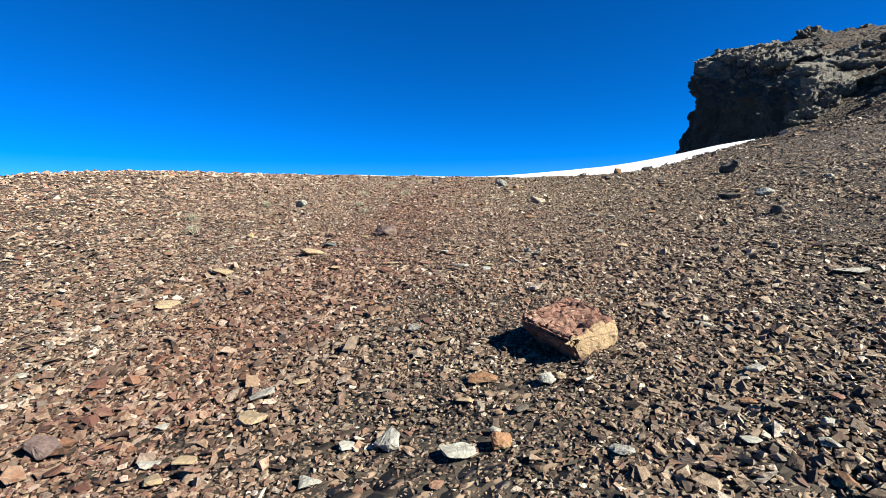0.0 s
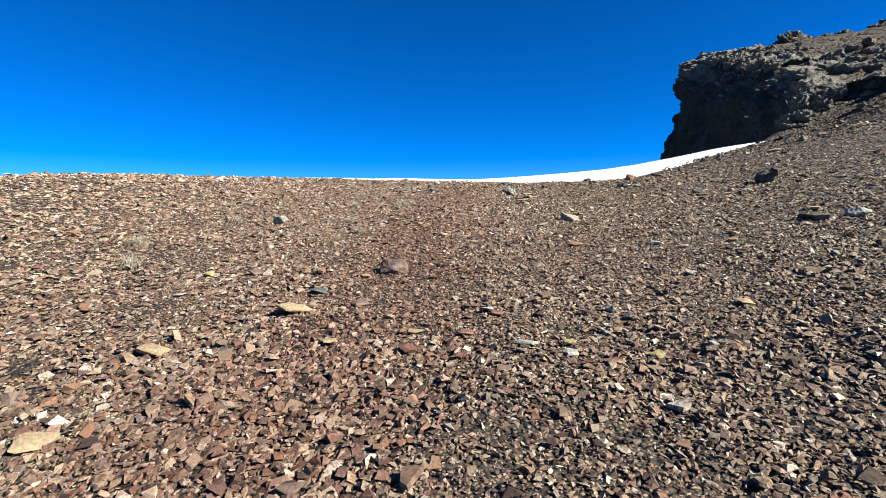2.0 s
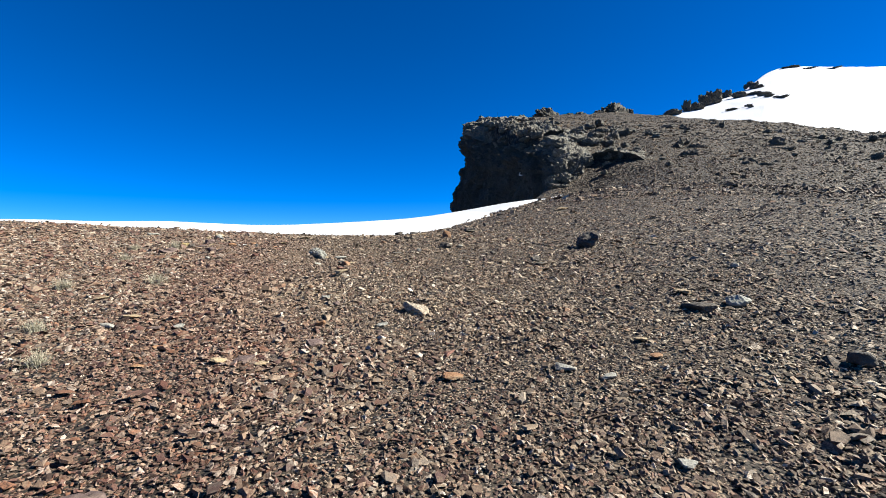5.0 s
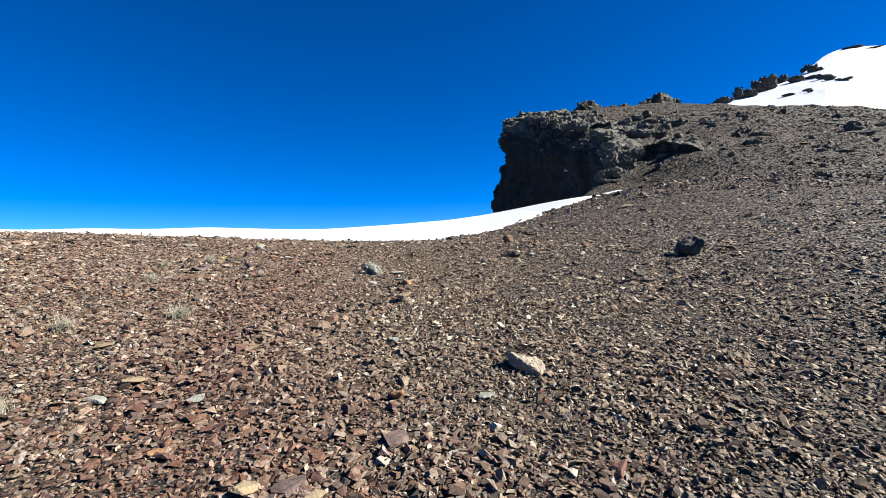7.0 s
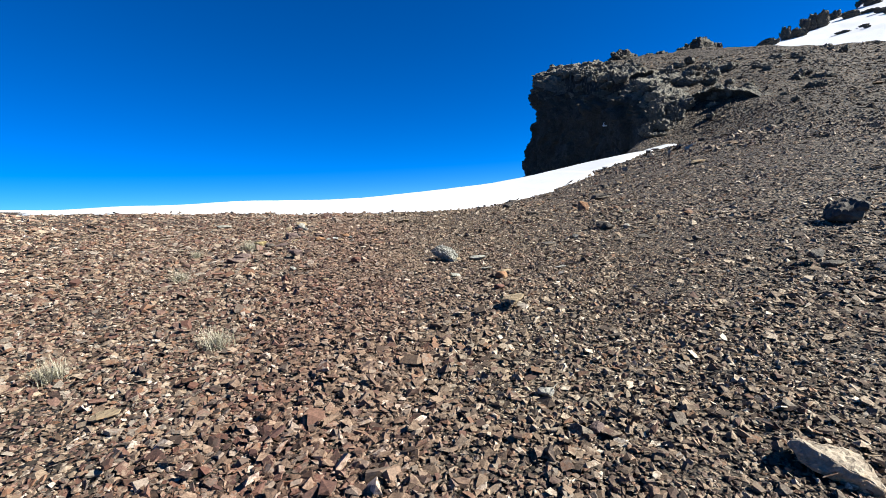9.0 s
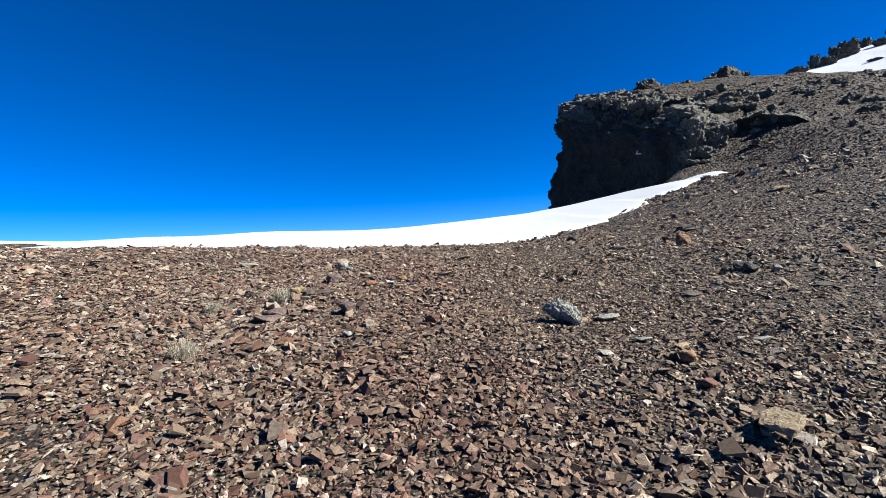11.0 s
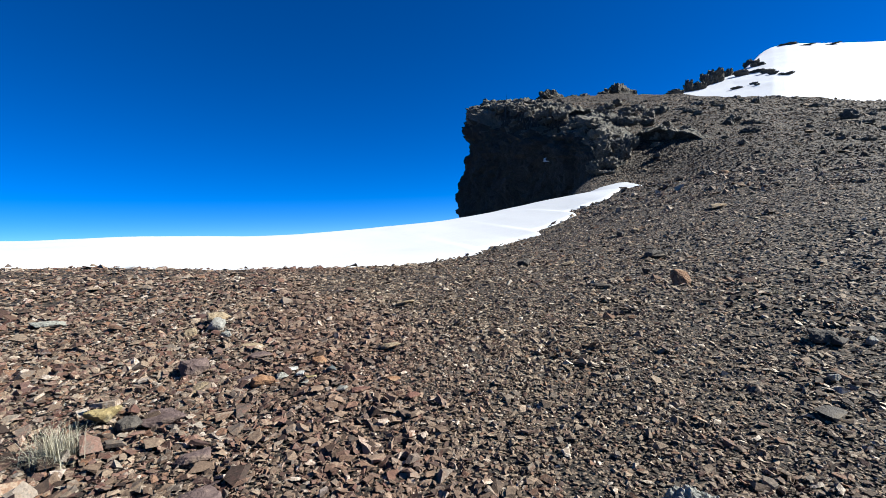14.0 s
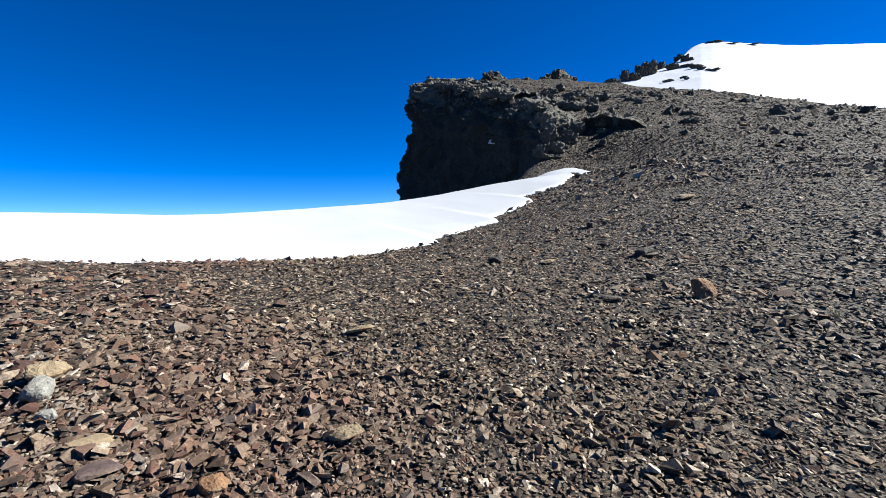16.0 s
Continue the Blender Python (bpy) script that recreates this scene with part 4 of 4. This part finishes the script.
def pitted_boulder():
    bm = bmesh.new()
    for p in ((.02, .06, 0), (.12, -.12, 0), (.27, -.03, 0), (.23, .2, 0), (-.0, .2, 0), (-.25, .06, .17), (-.2, .14, .18), (-.04, .14, .25), (.1, .06, .235), (.22, .08, .15), (-.02, -.06, .20), (.1, -.2, .09), (.16, -.21, .02)):
        bm.verts.new(p)
    bmesh.ops.convex_hull(bm, input=bm.verts[:])
    bmesh.ops.bevel(bm, geom=bm.edges[:], offset=.016, segments=2, affect='EDGES')
    for c in range(2):
        bmesh.ops.subdivide_edges(bm, edges=[e for e in bm.edges if e.calc_length() > .05], cuts=1)
        bmesh.ops.triangulate(bm, faces=bm.faces[:])
    for c in range(4):
        long = [e for e in bm.edges if e.calc_length() > .014]
        if long:
            bmesh.ops.subdivide_edges(bm, edges=long, cuts=1)
            bmesh.ops.triangulate(bm, faces=bm.faces[:])
    bm.normal_update()
    moves = []
    for v in bm.verts:
        pit = noise.voronoi(v.co * 26)[0][0]
        moves.append((v, v.normal * (-.016 * smooth(.5, .1, pit) + .016 * facets(v.co, .11, 1.3) + .012 * facets(v.co, .045, 4.4) + .012 * noise3(v.co * 5, 2))))
    for v, m in moves:
        v.co += m
    ob = new("grey_boulder", finish(bm, "grey_boulder", M_GREYSTONE))
    ob.matrix_world = pose(1.19, 17.0, gz(1.19, 17.0) - .02, 0, 0, -14) @ Matrix.Diagonal((.95, .95, 1.1, 1))
    return tagged(ob, "rough pitted pale grey boulder lying on scree", "boulder")


red_boulder()
pitted_boulder()
put_rock("dark_boulder", 8.25, 15.95, (.74, .5, .46), 12, M_DARK, "dark brown boulder with a lit top on the slope", .12, -35, cuts=5, boxy=.2, rough=.16, points=13)
put_rock("brown_stone", -1.2, 7.98, (.38, .32, .20), 15, M_MAUVE, "flat-topped brown stone in reddish scree", .2, 15, boxy=.5, points=14, cuts=4)
put_rock("flat_rock", 5.15, 9.85, (.42, .3, .12), 17, M_DARK, "low dark flat rock half sunk in scree", .2, -30, boxy=.7)
put_rock("flat_rock", 5.75, 9.75, (.34, .26, .16), 19, M_GREYSTONE, "small pale grey rock beside a flat dark one", .2, -10)
put_rock("tan_stone", 1.66, 11.2, (.42, .34, .10), 18, M_LICHEN, "pinkish grey stone slab with an orange weathered side", .05, -52, tilt=(4, 18), boxy=.5, points=13, rough=.12, cuts=4)

KINDS = {"pale": (M_PALE, "pale grey"), "white": (M_WHITE, "bright white"), "tan": (M_TAN, "tan"), "grey": (M_GREYSTONE, "mottled grey"), "red": (M_RED, "dull red"), "rust": (M_RUST, "rusty orange"),
         "mauve": (M_MAUVE, "dark mauve"), "dark": (M_DARK, "dark brown"), "slate": (M_SLATE, "blue-grey slate"), "yellow": (M_YELLOW, "yellowish")}


def stone(kind, shape, x, y, w):
    """One loose stone of width w, lying in the scree at x, y."""
    seed = int(abs(x) * 977 + abs(y) * 131 + w * 53) % 9973
    rng = random.Random(seed)
    mat, colour = KINDS[kind]
    if kind == "dark":
        w *= .82
    if shape == "slab":
        size, words, boxy = (w * 1.05, w * rng.uniform(.6, .85), w * rng.uniform(.15, .24)), "flat stone slab lying on scree", .4
    else:
        size, words, boxy = (w, w * rng.uniform(.65, .9), w * rng.uniform(.42, .6)), "angular stone block among scree chips", .35
    ob = new(("flat_stone" if shape == "slab" else "stone"), finish(rock_bm(size, seed, 13 if shape == "slab" else 15, .07, 3 if w > .24 else 2, boxy), ("flat_stone" if shape == "slab" else "stone"), mat))
    ob.matrix_world = pose(x, y, gz(x, y) - .1 * size[2] + .018, rng.uniform(-9, 9) + 6, rng.uniform(-10, 10), rng.uniform(-35, 35))
    return tagged(ob, colour + " " + words, "stone", "loose stones on the slope")


stone("pale", "slab", -1.06, 2.91, 0.17)
stone("tan", "slab", -1.02, 2.66, 0.19)
stone("pale", "block", -0.21, 2.43, 0.15)
stone("grey", "slab", 0.13, 2.34, 0.20)
stone("rust", "block", 0.34, 2.38, 0.12)
stone("pale", "slab", -0.42, 2.41, 0.10)
stone("grey", "slab", -0.53, 2.15, 0.13)
stone("red", "slab", -1.97, 2.78, 0.15)
stone("mauve", "block", -2.02, 2.40, 0.18)
stone("grey", "block", 0.65, 2.96, 0.11)
stone("tan", "block", 0.73, 2.98, 0.07)
stone("pale", "slab", 1.82, 2.93, 0.12)
stone("pale", "slab", 0.88, 2.27, 0.12)
stone("dark", "slab", 0.47, 2.68, 0.12)
stone("tan", "slab", 0.16, 2.78, 0.11)
stone("tan", "slab", -0.88, 3.07, 0.11)
stone("pale", "slab", 3.65, 4.72, 0.31)
stone("pale", "slab", -1.50, 2.61, 0.08)
stone("pale", "slab", -3.00, 3.28, 0.12)
stone("tan", "slab", -2.71, 4.56, 0.25)
stone("pale", "block", 1.81, 2.33, 0.07)
stone("pale", "slab", 1.46, 2.30, 0.11)
stone("rust", "slab", 1.61, 2.59, 0.10)
stone("red", "slab", 2.03, 2.58, 0.07)
stone("rust", "slab", 0.27, 3.02, 0.19)
stone("pale", "block", -0.24, 3.85, 0.11)
stone("tan", "slab", -0.00, 3.64, 0.14)
stone("tan", "slab", -1.91, 6.50, 0.36)
stone("dark", "block", 4.86, 7.87, 0.29)
stone("pale", "slab", 1.89, 3.73, 0.12)
stone("grey", "slab", 1.74, 2.21, 0.09)
stone("pale", "slab", -1.38, 2.31, 0.12)
stone("tan", "slab", -1.19, 2.29, 0.11)
stone("tan", "slab", -1.24, 2.17, 0.14)
stone("pale", "block", 0.32, 2.49, 0.06)
stone("slate", "slab", -1.87, 7.14, 0.20)
stone("tan", "slab", -2.00, 6.53, 0.22)
stone("pale", "block", -1.86, 6.59, 0.08)
stone("tan", "slab", -2.75, 5.71, 0.26)
stone("pale", "slab", -3.35, 7.14, 0.14)
stone("yellow", "block", -3.36, 7.80, 0.13)
stone("mauve", "slab", -2.83, 7.85, 0.21)
stone("slate", "slab", -2.20, 5.71, 0.11)
stone("yellow", "slab", -1.49, 7.74, 0.12)
stone("tan", "slab", -0.77, 6.05, 0.15)
stone("tan", "slab", -1.45, 5.86, 0.15)
stone("red", "slab", -0.08, 6.36, 0.16)
stone("pale", "slab", -0.15, 6.45, 0.14)
stone("red", "slab", -0.36, 5.97, 0.14)
stone("pale", "slab", 0.09, 5.67, 0.19)
stone("red", "block", -0.40, 5.53, 0.09)
stone("red", "slab", 0.62, 5.31, 0.14)
stone("rust", "slab", 0.61, 5.93, 0.10)
stone("yellow", "slab", 0.41, 5.66, 0.13)
stone("grey", "slab", 0.36, 5.43, 0.12)
stone("yellow", "slab", 0.96, 5.41, 0.13)
stone("grey", "block", 0.93, 6.32, 0.11)
stone("slate", "block", 0.99, 6.12, 0.09)
stone("tan", "slab", 2.11, 6.40, 0.18)
stone("pale", "block", 2.06, 7.32, 0.13)
stone("pale", "block", 1.40, 5.54, 0.08)
stone("grey", "block", -3.72, 11.25, 0.32)
stone("mauve", "slab", -1.35, 6.71, 0.17)
stone("pale", "block", 1.11, 10.76, 0.15)
stone("rust", "block", 0.43, 10.94, 0.12)
stone("mauve", "slab", 0.29, 10.34, 0.24)
stone("rust", "slab", 1.29, 9.06, 0.20)
stone("red", "slab", 1.49, 9.59, 0.20)
stone("rust", "slab", -1.18, 10.58, 0.11)
stone("rust", "slab", -1.25, 10.07, 0.12)
stone("tan", "slab", -0.62, 10.04, 0.18)
stone("mauve", "slab", -0.39, 9.97, 0.21)
stone("tan", "slab", -0.26, 9.89, 0.13)
stone("pale", "slab", -1.09, 11.45, 0.17)
stone("mauve", "slab", -1.31, 11.33, 0.20)
stone("pale", "slab", 2.32, 8.89, 0.22)
stone("pale", "slab", 2.55, 8.54, 0.17)
stone("dark", "block", 5.53, 14.35, 0.32)
stone("pale", "block", 8.24, 11.69, 0.17)
stone("tan", "slab", 5.68, 10.58, 0.32)
stone("tan", "slab", 3.51, 9.17, 0.16)
stone("rust", "slab", 3.31, 8.77, 0.15)
stone("yellow", "block", -1.88, 19.64, 0.26)
stone("dark", "block", 8.57, 24.30, 0.59)
stone("dark", "block", 5.63, 16.55, 0.21)
stone("tan", "slab", -1.65, 11.91, 0.22)
stone("pale", "slab", -1.80, 11.57, 0.18)
stone("tan", "slab", 1.31, 14.34, 0.33)
stone("red", "block", 1.40, 15.03, 0.18)
stone("pale", "block", 0.70, 12.41, 0.12)
stone("dark", "slab", 5.50, 14.10, 0.39)
stone("tan", "slab", -2.18, 12.98, 0.19)
stone("dark", "block", 8.67, 24.21, 0.50)
stone("mauve", "block", 0.77, 11.88, 0.10)
stone("grey", "slab", 1.76, 17.0, 0.30)
stone("tan", "block", 1.41, 16.90, 0.10)
stone("mauve", "slab", -1.44, 19.50, 0.36)
# dark block added in place of the black, shaded hole by the slab
stone("dark", "block", -1.68, 19.45, 0.25)
stone("mauve", "block", -2.00, 18.20, 0.29)
stone("mauve", "slab", -2.08, 18.03, 0.38)
stone("mauve", "block", -1.14, 18.17, 0.27)
stone("mauve", "slab", -1.21, 18.83, 0.25)
stone("grey", "slab", -3.03, 22.61, 0.38)
stone("tan", "block", -1.13, 22.25, 0.32)
stone("red", "block", -0.16, 17.59, 0.19)
stone("red", "slab", -1.90, 17.47, 0.19)
stone("red", "slab", -2.23, 17.29, 0.18)
stone("pale", "block", -1.16, 17.26, 0.11)
stone("tan", "slab", -1.04, 17.20, 0.10)
stone("tan", "slab", -0.68, 16.31, 0.10)
stone("rust", "block", 1.59, 15.48, 0.21)
stone("pale", "slab", 2.62, 15.79, 0.17)
stone("tan", "slab", 1.78, 15.82, 0.16)
stone("grey", "slab", 1.60, 16.11, 0.17)
stone("pale", "block", 5.51, 18.35, 0.16)
stone("dark", "block", 5.15, 18.67, 0.37)
stone("dark", "slab", 3.33, 17.59, 0.36)
stone("pale", "block", 4.09, 17.96, 0.15)
stone("dark", "slab", 5.14, 17.33, 0.26)
stone("grey", "slab", 1.06, 15.87, 0.17)
stone("grey", "slab", -6.93, 31.22, 0.60)
stone("tan", "slab", -1.23, 20.04, 0.18)
stone("pale", "block", -1.14, 21.94, 0.27)
stone("tan", "block", -1.41, 21.75, 0.17)
stone("pale", "block", -1.02, 21.48, 0.14)
stone("tan", "slab", 0.68, 20.49, 0.32)
stone("white", "slab", -0.44, 20.28, 0.17)
stone("white", "block", -0.37, 20.10, 0.09)
stone("slate", "block", -0.09, 20.06, 0.11)
stone("tan", "slab", -1.31, 20.75, 0.17)
stone("rust", "block", -0.16, 20.34, 0.17)
stone("yellow", "slab", -0.29, 19.99, 0.12)
stone("red", "slab", 0.05, 19.46, 0.18)
stone("pale", "slab", -0.11, 19.54, 0.15)
stone("tan", "slab", -0.75, 21.10, 0.28)
stone("mauve", "slab", -0.70, 20.76, 0.24)
stone("mauve", "slab", -0.85, 20.13, 0.19)
stone("pale", "slab", -0.39, 19.86, 0.12)
stone("rust", "slab", 0.41, 19.66, 0.14)
stone("rust", "block", -0.72, 19.94, 0.22)
stone("mauve", "block", -1.31, 20.49, 0.30)
stone("red", "slab", 0.46, 19.25, 0.15)
stone("grey", "slab", -0.54, 20.11, 0.14)
stone("tan", "slab", 16.41, 28.52, 0.70)
stone("tan", "slab", 1.51, 22.50, 0.30)
stone("dark", "block", 5.95, 25.98, 0.49)
stone("tan", "slab", 6.80, 25.30, 0.33)
stone("dark", "slab", 8.62, 24.30, 0.76)
put_rock("orange_stone", 6.45, 21.7, (.34, .44, .14), 77, M_RUST, "upright rusty orange stone leaning in scree", -.4, -25, tilt=(48, 12), boxy=.7)
stone("dark", "block", 6.90, 22.90, 0.30)
stone("dark", "slab", 5.20, 22.30, 0.46)
stone("dark", "block", 11.50, 28.50, 0.46)
stone("tan", "block", 12.30, 28.60, 0.33)
stone("tan", "slab", 16.10, 28.30, 0.59)
stone("tan", "block", 31.30, 35.70, 0.73)
stone("dark", "slab", 29.90, 36.00, 1.06)
stone("rust", "block", 33.50, 41.00, 1.06)
stone("dark", "block", 32.00, 41.50, 1.19)
stone("dark", "slab", 8.80, 32.00, 0.89)
stone("dark", "block", 30.40, 34.70, 0.53)
stone("dark", "block", 5.20, 18.50, 0.25)


def grass_tuft(x, y, w, seed, blades=420, label="dry straw-coloured grass tuft growing in scree"):
    rng = random.Random(seed)
    verts, faces = [], []
    for k in range(blades):
        a, lean = rng.uniform(0, 2 * math.pi), rng.uniform(.05, 1.15) ** .8
        root = Vector((rng.gauss(0, .13) * w, rng.gauss(0, .13) * w, 0))
        length, half = w * rng.uniform(.3, .62), w * rng.uniform(.0035, .007)
        side = Vector((-math.sin(a), math.cos(a), 0)) * half
        base = len(verts)
        for s in (0, .4, .75, 1):
            bend = lean * (.55 + .55 * s)
            p = root + Vector((math.cos(a) * math.sin(bend), math.sin(a) * math.sin(bend), math.cos(bend))) * length * s
            t = (1 - .85 * s)
            verts += [p - side * t, p + side * t]
        faces += [(base + 2 * q, base + 2 * q + 1, base + 2 * q + 3, base + 2 * q + 2) for q in range(3)]
    ob = new("grass_tuft", mesh_of("grass_tuft", verts, faces, M_STRAW))
    ob.matrix_world = pose(x, y, gz(x, y) - .01)
    return tagged(ob, label, "grass", "dry grass tufts")


grass_tuft(-2.06, 10.4, .30, 1)
grass_tuft(-4.64, 11.5, .34, 2)
grass_tuft(-5.2, 9.3, .40, 3)
grass_tuft(-4.61, 8.25, .38, 4)
grass_tuft(-1.69, 14.1, .40, 5)
grass_tuft(-2.02, 19.15, .44, 7, 700, "dense dry straw-coloured grass tuft among stones")
grass_tuft(-2.81, 13.7, .36, 6)
grass_tuft(-2.83, 18.75, .32, 8)
grass_tuft(-2.67, 16.95, .38, 9)
grass_tuft(6.82, 20.2, .26, 10)
grass_tuft(-2.43, 11.5, .30, 11)
grass_tuft(-1.99, 17.05, .28, 12, 60, "sparse withered plant with pale dry stalks")
